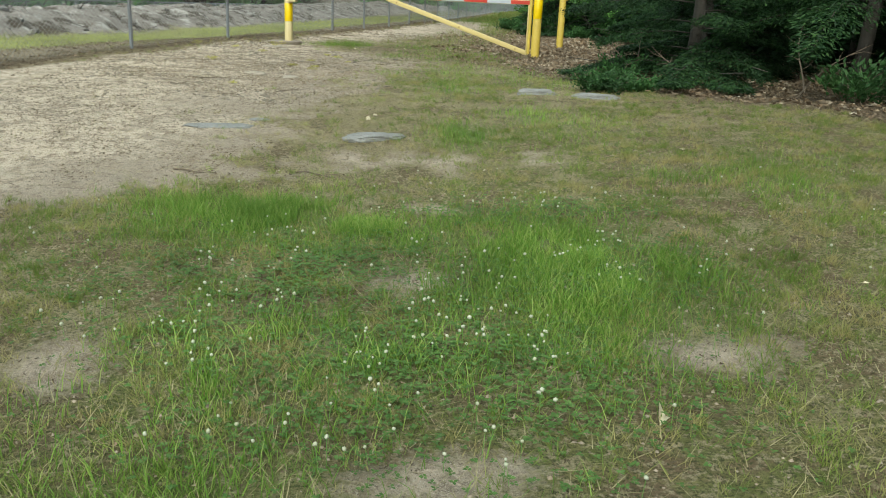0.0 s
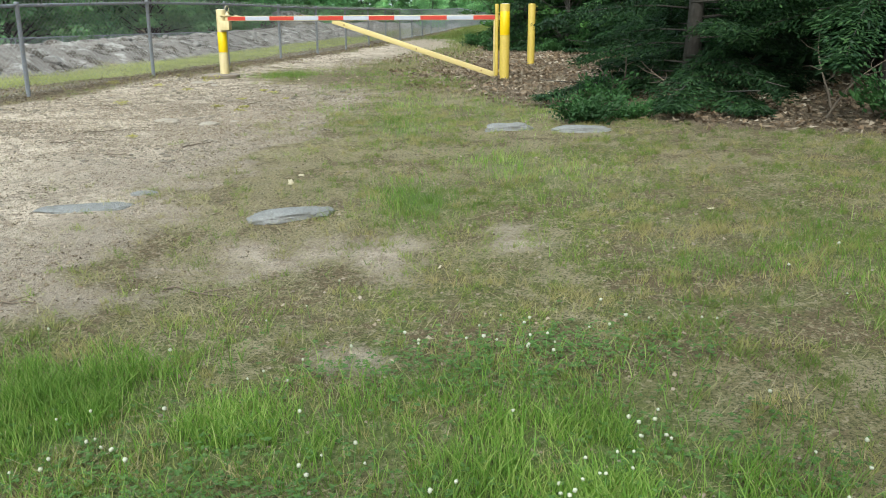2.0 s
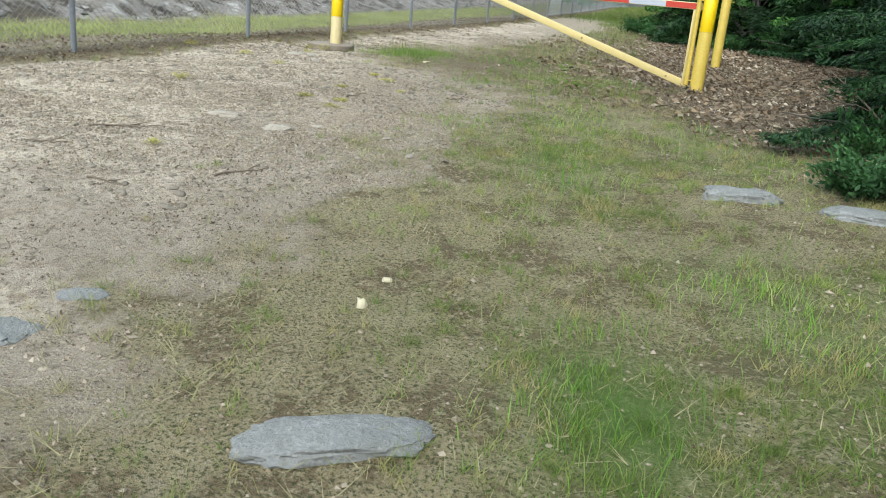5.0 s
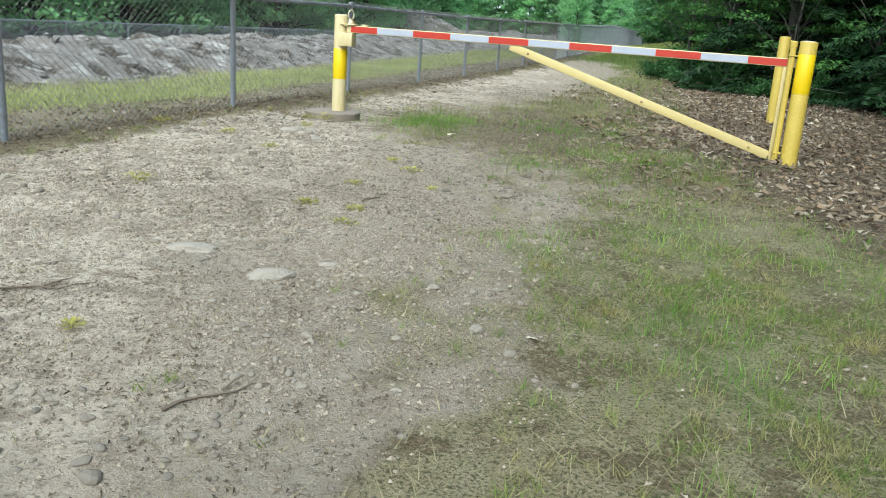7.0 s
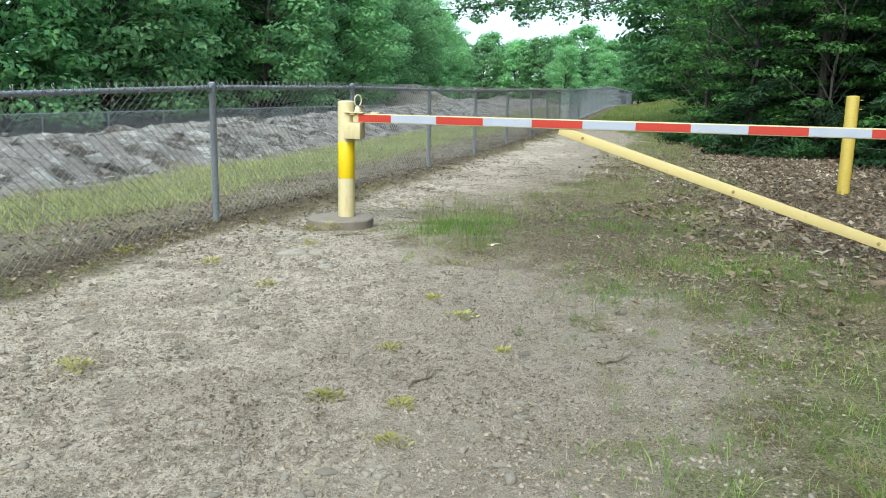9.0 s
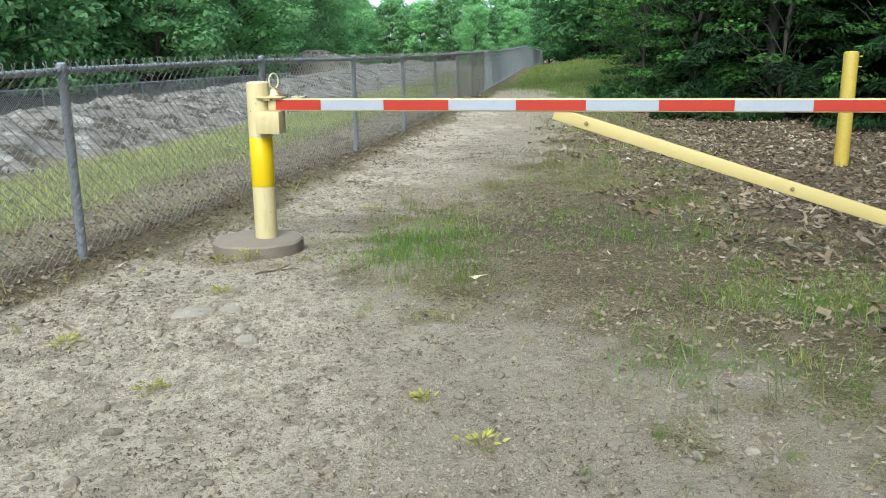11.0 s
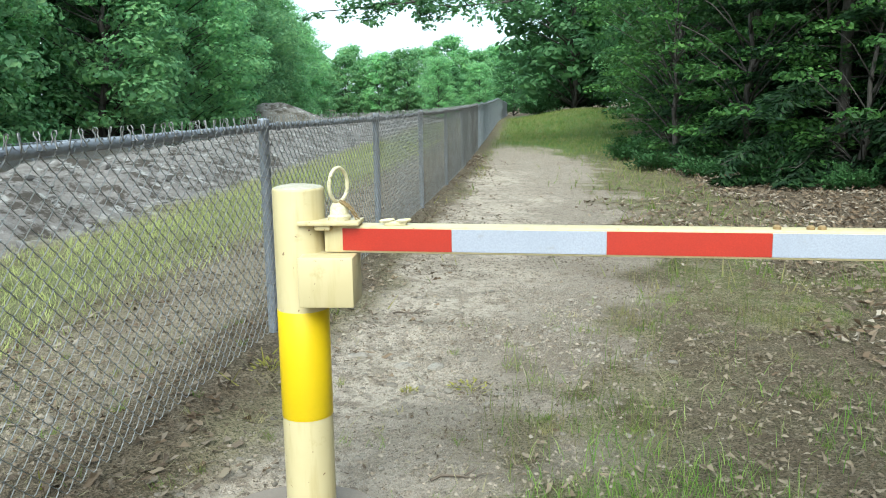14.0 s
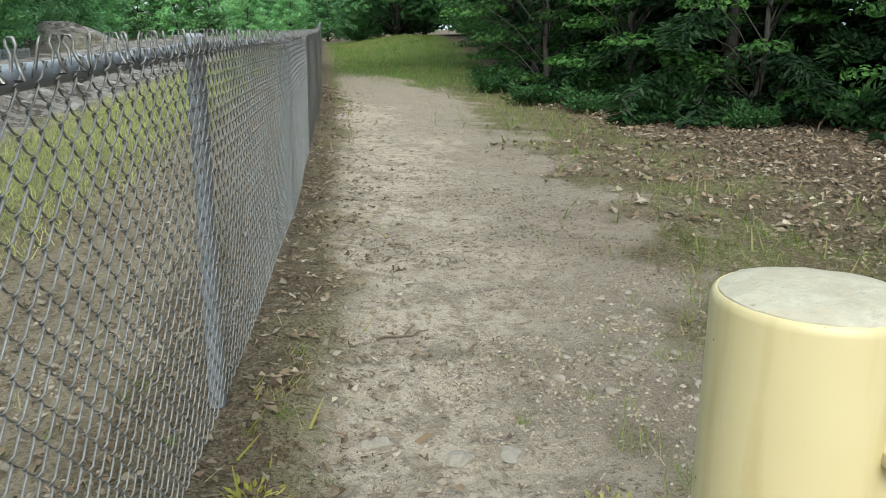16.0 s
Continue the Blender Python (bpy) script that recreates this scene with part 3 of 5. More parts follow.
GATE_O = Vector((-1.42, 17.715, 0))
BAR_Z = 1.573


def build_gate():
    root = thing("swing_gate", GATE_O.x, GATE_O.y, BAR_Z, "closed cream steel swing gate with red and white tape", "gate", "", BAR_TURN)
    bm = bmesh.new()
    put_box(bm, (2.085, 0.04, 0), (4.97, 0.076, 0.084), None, 0.006)
    part("bar", bm, CREAM, root)
    cuts = [(-0.34, 0.0)] + [(0.457 * i, 0.457 * (i + 1)) for i in range(9)] + [(4.113, 4.52)]
    for i, (a, b) in enumerate(cuts):
        bm = bmesh.new()
        put_box(bm, ((a + b) / 2, 0.0005, 0.0), (b - a - 0.001, 0.003, 0.068))
        part("tape_stripe", bm, RED_TAPE if i % 2 == 0 else WHITE_TAPE, root, "red reflective tape" if i % 2 == 0 else "white reflective tape")
    # brace and upright
    a, b = Vector((1.62, 0.04, -0.05)), Vector((4.45, 0.04, -0.93))
    d = b - a
    ang = math.degrees(math.atan2(-d.z, d.x))
    bm = bmesh.new()
    put_box(bm, (d.length / 2, 0, 0), (d.length, 0.06, 0.085), pose(*a, 0, ang, 0), 0.005)
    brace = part("brace", bm, BRACE_PAINT, root)
    for t in (0.075, 0.53, 0.93):
        c = a + d * t
        bm = bmesh.new()
        lathe(bm, [(0.014, 0), (0.014, 0.006), (0.008, 0.008), (0.008, 0.014)], 8, pose(c.x, c.y - 0.03, c.z, 90, 0, 0))
        part("bolt", bm, RUST, brace, "rusty bolt head")
    bm = bmesh.new()
    put_box(bm, (4.49, 0.04, -0.505), (0.075, 0.07, 0.93), None, 0.005)
    part("upright", bm, BRACE_PAINT, root)
    bm = bmesh.new()
    put_box(bm, (-0.18, 0.035, 0.048), (0.07, 0.03, 0.012), None, 0.004)
    for s in (-1, 1):
        sweep(bm, [(-0.18 + s * 0.026 + 0.02 * math.cos(q), 0.03 + 0.012 * math.sin(q), 0.056 + 0.003 * math.cos(q)) for q in np.linspace(0, 2 * math.pi, 11)[:-1]], 0.005, 5, True)
    part("chain_link", bm, WORN, root, "painted over chain link staple")
    for u in (1.02, 1.05, 0.93):
        bm = bmesh.new()
        lathe(bm, [(0.012, 0), (0.012, 0.01), (0.006, 0.014)], 6, pose(u, 0.03, 0.04))
        part("bolt", bm, RUST, root)


build_gate()


def pipe_profile(r, h):
    return [(r, -0.25), (r, h - 0.008), (r - 0.0015, h - 0.002), (r - 0.004, h), (r - 0.007, h - 0.001)]


def build_latch_post():
    x, y, top = -1.873, 17.92, 1.728
    g = 0.60
    root = thing("bollard_post", x, y, g, "cream steel gate post with bright yellow band on concrete", "post")
    h = top - g
    bm = bmesh.new()
    lathe(bm, [(0.0815, -0.05)] + pipe_profile(0.0815, h)[1:], 40)
    part("pipe", bm, CREAM, root)
    bm = bmesh.new()
    lathe(bm, [(0.0765, h - 0.004), (0.0755, h + 0.0005), (0.07, h + 0.003), (0.045, h + 0.008), (0.02, h + 0.009), (0.004, h + 0.009)], 40)
    for v in bm.verts:
        v.co.z += 0.0025 * noise.noise(v.co * 40)
    part("cap", bm, CAP, root, "rough mortar filled top")
    bm = bmesh.new()
    lathe(bm, [(0.0823, 0.385), (0.0828, 0.386), (0.0828, 0.74), (0.0823, 0.741)], 40)
    part("band", bm, BRASS_YELLOW, root, "bright yellow painted band")
    # latch plates and lock box
    m = pose(0, 0, 0, 0, 0, BAR_TURN + 6)
    bm = bmesh.new()
    put_box(bm, (0.11, -0.045, 1.025), (0.19, 0.1, 0.012), m, 0.002)
    put_box(bm, (0.09, -0.07, 1.012), (0.05, 0.03, 0.02), m, 0.006)
    plate = part("latch_plate", bm, CREAM, root)
    bm = bmesh.new()
    put_box(bm, (0.105, -0.05, 0.918), (0.16, 0.1, 0.008), m, 0.002)
    part("latch_plate", bm, RUST, root, "worn lower latch plate")
    bm = bmesh.new()
    put_box(bm, (0.107, -0.07, 0.852), (0.17, 0.15, 0.155), m, 0.006)
    part("lock_box", bm, CREAM, root)
    c = m @ Vector((0.137, -0.045, 1.031))
    bm = bmesh.new()
    lathe(bm, [(0.034, 0), (0.036, 0.012), (0.029, 0.018), (0.027, 0.04), (0.02, 0.052), (0.01, 0.055)], 18, pose(*c))
    pin = part("latch_pin", bm, WORN, root, "dirty cream pin with lifting ring")
    bm = bmesh.new()
    sweep(bm, [c + Vector((0.042 * math.sin(q) * 0.68, 0.042 * math.sin(q) * 0.73, 0.108 - 0.052 * math.cos(q))) for q in np.linspace(0, 2 * math.pi, 25)[:-1]], 0.006, 8, True)
    part("ring", bm, WORN, pin)
    for i in range(6):
        t = i / 5
        e = c + Vector((0.01 + 0.045 * t, -0.02 + 0.01 * t, 0.055 - 0.055 * t + 0.012 * math.sin(t * 3)))
        bm = bmesh.new()
        sweep(bm, [e + Vector((0.009 * math.cos(q), 0.005 * math.sin(q) * (i % 2), -0.007 * math.cos(q) + 0.005 * math.sin(q))) for q in np.linspace(0, 2 * math.pi, 9)[:-1]], 0.0025, 4, True)
        part("chain_link", bm, RUST, pin, "rusty chain link")
    # footing
    foot = thing("post_footing", x - 0.06, y - 0.02, g - 0.065, "round concrete post footing standing proud of the gravel", "footing")
    bm = bmesh.new()
    lathe(bm, [(0.31, -0.2), (0.322, 0.0), (0.325, 0.05), (0.313, 0.063), (0.2, 0.068), (0.05, 0.07)], 40)
    for v in bm.verts:
        v.co.x += 0.006 * math.sin(9 * math.atan2(v.co.y, v.co.x))
        v.co.z += 0.006 * noise.noise(v.co * 8)
    part("slab", bm, CONCRETE, foot)


build_latch_post()


def build_plain_post(x, y, top, label, band, parts):
    g = gz(x, y)
    root = thing("bollard_post", x, y, g, label, "post")
    h = top - g
    bm = bmesh.new()
    lathe(bm, pipe_profile(0.083, h), 32)
    part("pipe", bm, OCHRE, root)
    bm = bmesh.new()
    lathe(bm, [(0.074, h - 0.002), (0.07, h + 0.004), (0.03, h + 0.01)], 24)
    part("cap", bm, CAP if band else OCHRE, root)
    if band:
        bm = bmesh.new()
        lathe(bm, [(0.0838, band[0]), (0.0843, band[0] + 0.001), (0.0843, band[1]), (0.0838, band[1] + 0.001)], 32)
        part("band", bm, BRASS_YELLOW, root, "bright yellow painted band")
    for name, fn in parts:
        bm = bmesh.new()
        fn(bm, h)
        part(name, bm, OCHRE, root)
    return root


def hinge(bm, h):
    lathe(bm, [(0.03, 0.05), (0.03, h - 0.06), (0.036, h - 0.058), (0.036, h - 0.01), (0.02, h)], 14, pose(-0.13, 0.035, 0))


def bracket(bm, h):
    put_box(bm, (-0.1, 0.03, h - 0.14), (0.12, 0.06, 0.012), None, 0.002)


def bracket_low(bm, h):
    put_box(bm, (-0.1, 0.03, 0.12), (0.12, 0.06, 0.012), None, 0.002)


def clip_high(bm, h):
    put_box(bm, (0.1, 0, h - 0.05), (0.06, 0.05, 0.012), None, 0.002)


def clip_low(bm, h):
    put_box(bm, (0.1, 0, h - 0.17), (0.06, 0.05, 0.012), None, 0.002)


build_plain_post(2.975, 16.2, 1.785, "cream hinge post with bright yellow band beside the leaf litter", (0.72, 1.1), (("hinge_pipe", hinge), ("hinge_bracket", bracket), ("hinge_bracket", bracket_low)))
build_plain_post(4.5, 21.2, 1.865, "ochre yellow steel post standing in leaf litter", None, (("catch_plate", clip_high), ("catch_plate", clip_low)))


# ---- leaf and blade geometry ----
rng = np.random.default_rng(7)


def unit(v):
    return v / np.maximum(np.linalg.norm(v, axis=-1, keepdims=True), 1e-9)


def leaf_quads(c, d, n, length, width, fold=0.0):
    """Rhombic leaves at c along d with normal n; fold lifts the two sides."""
    d = unit(d)
    s = unit(np.cross(d, n))
    n = np.cross(s, d)
    length, width = np.asarray(length)[:, None], np.asarray(width)[:, None]
    a = c - d * length * 0.5
    b = c + s * width * 0.5 + n * fold * width - d * length * 0.05
    e = c + d * length * 0.5
    f = c - s * width * 0.5 + n * fold * width - d * length * 0.05
    v = np.stack([a, b, e, f], 1).reshape(-1, 3)
    return v, np.arange(len(v)).reshape(-1, 4)


def rand_dirs(n):
    return unit(rng.normal(size=(n, 3)))


def pick(n, x0, x1, y0, y1, density):
    """About n places where the density function allows them."""
    x, y = rng.uniform(x0, x1, n), rng.uniform(y0, y1, n)
    keep = rng.uniform(0, 1, n) < density(x, y)
    return x[keep], y[keep]


def blades(x, y, height, width, lean, two=False):
    n = len(x)
    z = ground_z(x, y) - 0.004
    az = rng.uniform(0, 2 * math.pi, n)
    side = np.stack([np.cos(az), np.sin(az), 0 * az], 1) * (width / 2)[:, None]
    la = rng.uniform(0, 2 * math.pi, n)
    tip = np.stack([np.cos(la) * lean * height, np.sin(la) * lean * height, height], 1)
    p = np.stack([x, y, z], 1)
    if not two:
        v = np.stack([p - side, p + side, p + tip + side * 0.25, p + tip - side * 0.25], 1).reshape(-1, 3)
        return v, np.arange(len(v)).reshape(-1, 4)
    mid = tip * np.array([0.35, 0.35, 0.6])
    v = np.stack([p - side, p + side, p + mid + side * 0.8, p + mid - side * 0.8, p + tip + side * 0.1, p + tip - side * 0.1], 1).reshape(-1, 3)
    k = np.arange(n)[:, None] * 6
    f = np.concatenate([k + np.array([[0, 1, 2, 3]]), k + np.array([[3, 2, 4, 5]])], 0)
    return v, f


# ---- trees ----
def limb_mesh(paths, mat, name):
    bm = bmesh.new()
    for pts, radii, seg in paths:
        sweep(bm, pts, radii, seg)
    me = bpy.data.meshes.new(name)
    for f in bm.faces:
        f.smooth = True
    bm.to_mesh(me)
    bm.free()
    me.materials.append(mat)
    return me


def make_hemlock(h, reach, low, count, per, label, spray=1.0, high=7.0):
    """A conifer with drooping flat sprays; the boughs below eye level are the fullest."""
    root = new("hemlock_tree")
    tagged(root, label, "tree", "hemlocks beside the trail")
    paths = [([Vector((0.05 * math.sin(k), 0.05 * math.cos(1.7 * k), h * k / 8 - 0.2)) for k in range(9)], [0.1 * (1 - k / 8.6) + 0.01 for k in range(9)], 9)]
    cs, ds, ns, ls, ws = [], [], [], [], []
    for i in range(count):
        t = (i + rng.uniform()) / count
        z0 = low + (h * 0.93 - low) * t ** 2.0
        length = reach * (1 - z0 / h) ** 0.7 * rng.uniform(0.65, 1.1)
        az = i * 2.399 + rng.uniform(-0.4, 0.4)
        out = np.array([math.cos(az), math.sin(az), 0.0])
        acr = np.array([-out[1], out[0], 0.0])
        sag = rng.uniform(0.09, 0.19)

        def at(s):
            r = s * length
            return np.outer(r, out) + np.outer(0.1 * np.sin(r * 1.3 + i), acr) + np.stack([0 * r, 0 * r, z0 + 0.12 * r - sag * r * r], 1)
        q = at(np.linspace(0, 1, 6))
        q[:, 2] = np.maximum(q[:, 2], 0.12 + 0.05 * np.arange(6))
        paths.append(([Vector(p) for p in q], [0.013 * (1 - k / 6) + 0.003 for k in range(6)], 5))
        n = int(per * (length / reach) * (1.2 if z0 < high else 0.45))
        # sprays above `high` are out of view, enlarged to block more sky
        big = 1.0 if z0 < high else 2.0
        s = rng.uniform(0.12, 1.0, n) ** 0.75
        base = at(s)
        sidek = rng.choice([-1.0, 1.0], n)
        w = rng.uniform(0, 1, n) ** 1.2 * (0.30 * length * (1.12 - s) + 0.12)
        dirs = unit(acr[None] * sidek[:, None] + out[None] * rng.uniform(0.3, 1.1, n)[:, None])
        c = base + dirs * w[:, None]
        c[:, 2] += -0.22 * w - 0.25 * w * w + rng.normal(0, 0.035, n)
        c[:, 2] = np.maximum(c[:, 2], 0.06 + 0.08 * rng.uniform(size=n))
        d = dirs + rng.normal(0, 0.35, (n, 3)) + np.array([0, 0, -0.3])
        cs.append(c)
        ds.append(d)
        ns.append(np.array([0, 0, 1.0]) + rng.normal(0, 0.45, (n, 3)))
        ls.append(rng.uniform(0.08, 0.17, n) * spray * big)
        ws.append(rng.uniform(0.026, 0.046, n) * spray * big)
    v, f = leaf_quads(np.concatenate(cs), np.concatenate(ds), np.concatenate(ns), np.concatenate(ls), np.concatenate(ws))
    part("trunk", limb_mesh(paths, BARK, "trunk"), None, root)
    part("crown", mesh_from("crown", v, f, HEMLOCK), None, root)
    return root


def make_broadleaf(h, wide, low, clumps, per, size, mat, label, group, name="broadleaf_tree", flat=0.45, swell=(0.24, 0.42)):
    root = new(name)
    tagged(root, label, "tree", group)
    lean = rng.uniform(-0.06, 0.06, 2)
    paths = [([Vector((lean[0] * k * h / 7 + 0.009 * h * math.sin(k * 1.9), lean[1] * k * h / 7 + 0.008 * h * math.cos(k * 2.3), h * 0.85 * k / 7 - 0.3)) for k in range(8)], [h * 0.014 * (1 - k / 7.6) + 0.012 for k in range(8)], 8)]
    cs, ns = [], []
    for i in range(clumps):
        t = (i + rng.uniform()) / clumps
        z = low + (h - low) * t
        rad = wide * math.sqrt(max(0.04, 1 - (abs(t - 0.42) / 0.62) ** 2)) * rng.uniform(0.45, 1.0)
        az = i * 2.399 + rng.uniform(-0.5, 0.5)
        c = np.array([math.cos(az) * rad, math.sin(az) * rad, z])
        k = rng.uniform(0.3, 0.75)
        o = np.array([lean[0] * z, lean[1] * z, max(0.3, z - rad * k - 0.4)])
        paths.append(([Vector(o), Vector(o * 0.5 + c * 0.5 + np.array([0, 0, 0.15])), Vector(c)], [0.05 * h / 12, 0.03 * h / 12, 0.008], 5))
        e = wide * rng.uniform(*swell)
        u = rand_dirs(per)
        p = u * (rng.uniform(0, 1, (per, 1)) ** 0.3) * np.array([e, e, e * flat])
        p[:, 2] -= 0.12 * e * (p[:, 0] ** 2 + p[:, 1] ** 2) / e ** 2
        n = unit(u * np.array([1, 1, 1 / flat])) + np.array([0, 0, 0.35]) + rng.normal(0, 0.33, (per, 3))
        cs.append(c + p)
        ns.append(n)
    c, n = np.concatenate(cs), np.concatenate(ns)
    d = np.cross(n, rand_dirs(len(c)))
    v, f = leaf_quads(c, d, n, rng.uniform(0.7, 1.3, len(c)) * size, rng.uniform(0.45, 0.8, len(c)) * size, 0.12)
    part("trunk", limb_mesh(paths, BARK, "trunk"), None, root)
    part("crown", mesh_from("crown", v, f, mat), None, root)
    return root


def plant_out(kinds, spots):
    """Sets the first of each kind on its first spot and copies on the rest."""
    used = set()
    for i, (k, x, y, turn, s) in enumerate(spots):
        m = pose(x, y, gz(x, y) - 0.05, 0, 0, turn) @ Matrix.Diagonal((s, s, s * (0.93 + 0.14 * ((i * 7) % 5) / 5), 1))
        if k in used:
            copy_thing(kinds[k], m)
        else:
            used.add(k)
            kinds[k].matrix_basis = m


hem_a = make_hemlock(13.0, 2.6, 0.3, 70, 470, "dark green hemlock with drooping boughs over leaf litter", 1.32, 6.0)
hem_b = make_hemlock(11.0, 2.3, 0.4, 62, 450, "dark green hemlock with low feathery sprays at the trail edge", 1.32, 6.0)
hem_c = make_hemlock(13.0, 2.7, 0.4, 60, 190, "dark hemlock deep in the shaded woods, some added unseen for shade", 2.1, 8.0)
fine_a = make_hemlock(11.0, 2.3, 0.25, 52, 1700, "feathery hemlock with boughs sweeping the ground by the gate", 0.62, 4.0)
fine_b = make_hemlock(12.0, 2.8, 1.15, 46, 1500, "feathery hemlock with boughs raised over brown leaf litter", 0.66, 4.5)
plant_out([fine_a, fine_b], [(0, 4.75, 12.7, 0, 0.9), (1, 6.9, 11.7, 40, 1.0), (1, 8.7, 9.8, 250, 1.0), (0, 6.0, 15.4, 120, 0.85), (1, 8.2, 14.2, 10, 1.0)])
# last five carry the woods on out of view, added to shade the turf
hem_spots = [(1, 7.9, 18.0, 80, 1.05), (0, 9.6, 21.0, 10, 1.1), (1, 8.8, 24.6, 160, 1.0), (0, 7.3, 28.9, 300, 1.0), (1, 9.6, 28.0, 20, 1.1),
             (1, 7.6, 32.4, 220, 1.05), (0, 9.4, 36.0, 90, 1.15), (1, 11.4, 40.5, 0, 1.2), (0, 13.2, 45.5, 50, 1.2), (1, 15.0, 51, 0, 1.25), (1, 8.8, 31.0, 130, 1.2), (0, 10.2, 25.6, 30, 1.2),
             (0, 11.4, 31.5, 45, 1.15), (1, 12.5, 24.0, 70, 1.2), (0, 11.0, 15.5, 190, 1.2), (0, 13.0, 19.0, 130, 1.2), (1, 9.6, 7.4, 0, 1.2), (0, 8.2, 3.6, 40, 1.1), (0, 7.8, 2.2, 60, 1.15), (1, 7.8, -2.0, 0, 1.2), (0, 8.0, -6.0, 0, 1.2)]
plant_out([hem_a, hem_b, hem_c], [(2 if (q[1] > 9.7 and q[2] < 38) or q[2] < 8 else q[0], *q[1:]) for q in hem_spots])

wood_a = make_broadleaf(14.5, 4.4, 0.9, 74, 210, 0.33, HAZED_MAPLE, "leafy green broadleaf tree at the wood's edge", "woods beyond the far fence")
wood_b = make_broadleaf(12.0, 4.0, 0.6, 66, 200, 0.31, HAZED_MAPLE, "bright green broadleaf tree in the woods", "woods beyond the far fence")
wood_c = make_broadleaf(15.5, 4.8, 1.2, 62, 110, 0.55, SHADY, "tall tree in the woods, leaves darkened for shade", "woods beyond the far fence")
wood_d = make_broadleaf(11.5, 4.2, 0.4, 60, 120, 0.5, HAZED_MAPLE, "hazy green broadleaf tree far down the trail", "woods beyond the far fence")
spots = []
for i in range(20):
    y = 24 + i * 5.6 + rng.uniform(-1, 1)
    x = -19.0 + 0.33 * (min(y, 66) - 36.8) + 0.1 * max(0, y - 66) - rng.uniform(0, 2.5)
    spots.append((i % 2, x, y, rng.uniform(0, 360), rng.uniform(0.85, 1.1)))
for i in range(14):
    y = 26 + i * 7.8 + rng.uniform(-1, 1)
    x = -25.0 + 0.33 * (min(y, 66) - 36.8) + 0.1 * max(0, y - 66) - rng.uniform(0, 3)
    spots.append((2, x, y, rng.uniform(0, 360), rng.uniform(1.0, 1.25)))
for i in range(11):
    spots.append((3, -6 + i * 4.6 + rng.uniform(-1, 1), 140 + rng.uniform(-8, 8), rng.uniform(0, 360), rng.uniform(0.85, 1.02)))
for i in range(9):
    spots.append((3, -9 + i * 6.5, 162 + rng.uniform(-5, 5), rng.uniform(0, 360), rng.uniform(0.98, 1.12)))
for i in range(7):
    spots.append(((2, 0, 2, 1)[i % 4], 16.0 + i * 3.4, 76 + rng.uniform(-4, 4), rng.uniform(0, 360), rng.uniform(0.8, 1.05)))
for x, y, k in ((15.0, 69, 2), (18.0, 60, 0), (17.5, 54, 2), (18.5, 44, 2), (17.0, 36, 2), (16, 28, 2), (17, 20, 2), (15, 10, 2), (11.5, 5, 2), (20.5, 67, 2), (21, 52, 2)):
    spots.append((k, x, y, rng.uniform(0, 360), 0.95))
for i in range(6):
    spots.append((1 + i % 2, 9.0 + 2.6 * i, 90 + 4 * ((i * 3) % 4), i * 67.0, 0.42))
plant_out([wood_a, wood_b, wood_c, wood_d], spots)


def make_oak(label):
    """A roadside oak: dense crown, and long crooked limbs that reach out over the trail with hanging leaf clusters."""
    # the oak takes the shade-darkened leaves because it stands against the sky
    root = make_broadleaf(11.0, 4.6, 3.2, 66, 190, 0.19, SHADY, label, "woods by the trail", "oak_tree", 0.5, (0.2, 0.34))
    for z0, z1, reach, swing in ((4.5, 3.75, 11.2, -0.4), (4.9, 4.6, 10.0, 0.9), (4.2, 3.7, 8.2, -1.6)):
        k = np.linspace(0, 1, 12)
        line = np.stack([-reach * k, swing * k + 0.22 * np.sin(k * 9 + z0), z0 + (z1 - z0) * k + 0.9 * np.sin(k * 2.6) * (1 - k * 0.6) + 0.08 * np.sin(k * 14)], 1)
        paths = [([Vector(p) for p in line], [0.085 * (1 - float(t)) + 0.012 for t in k], 7)]
        cs, ns = [], []
        for i in range(40):
            t = rng.uniform(0.3, 1.0)
            o = np.array([np.interp(t, k, line[:, j]) for j in range(3)])
            tip = o + np.array([rng.uniform(-0.9, 0.2), rng.uniform(-0.9, 0.9), rng.uniform(-0.55, 0.5)])
            paths.append(([Vector(o), Vector(o * 0.5 + tip * 0.5 + np.array([0, 0, 0.09])), Vector(tip)], [0.022, 0.013, 0.005], 5))
            for c in (tip, o * 0.4 + tip * 0.6):
                m = 30
                e = rng.uniform(0.22, 0.42)
                u = rand_dirs(m)
                cs.append(c + u * rng.uniform(0.2, 1, (m, 1)) * np.array([e, e, e * 0.6]))
                ns.append(u * 0.5 + np.array([0, 0, 0.9]) + rng.normal(0, 0.4, (m, 3)))
        c, n = np.concatenate(cs), np.concatenate(ns)
        v, f = leaf_quads(c, np.cross(n, rand_dirs(len(c))), n, rng.uniform(0.11, 0.19, len(c)), rng.uniform(0.07, 0.11, len(c)), 0.12)
        bough = part("bough", limb_mesh(paths, BARK, "bough"), None, root)
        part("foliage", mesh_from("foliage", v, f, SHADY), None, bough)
    return root


plant_out([make_oak("spreading oak with boughs hanging over the trail")], [(0, 9.9, 39.0, 0, 1.0)])


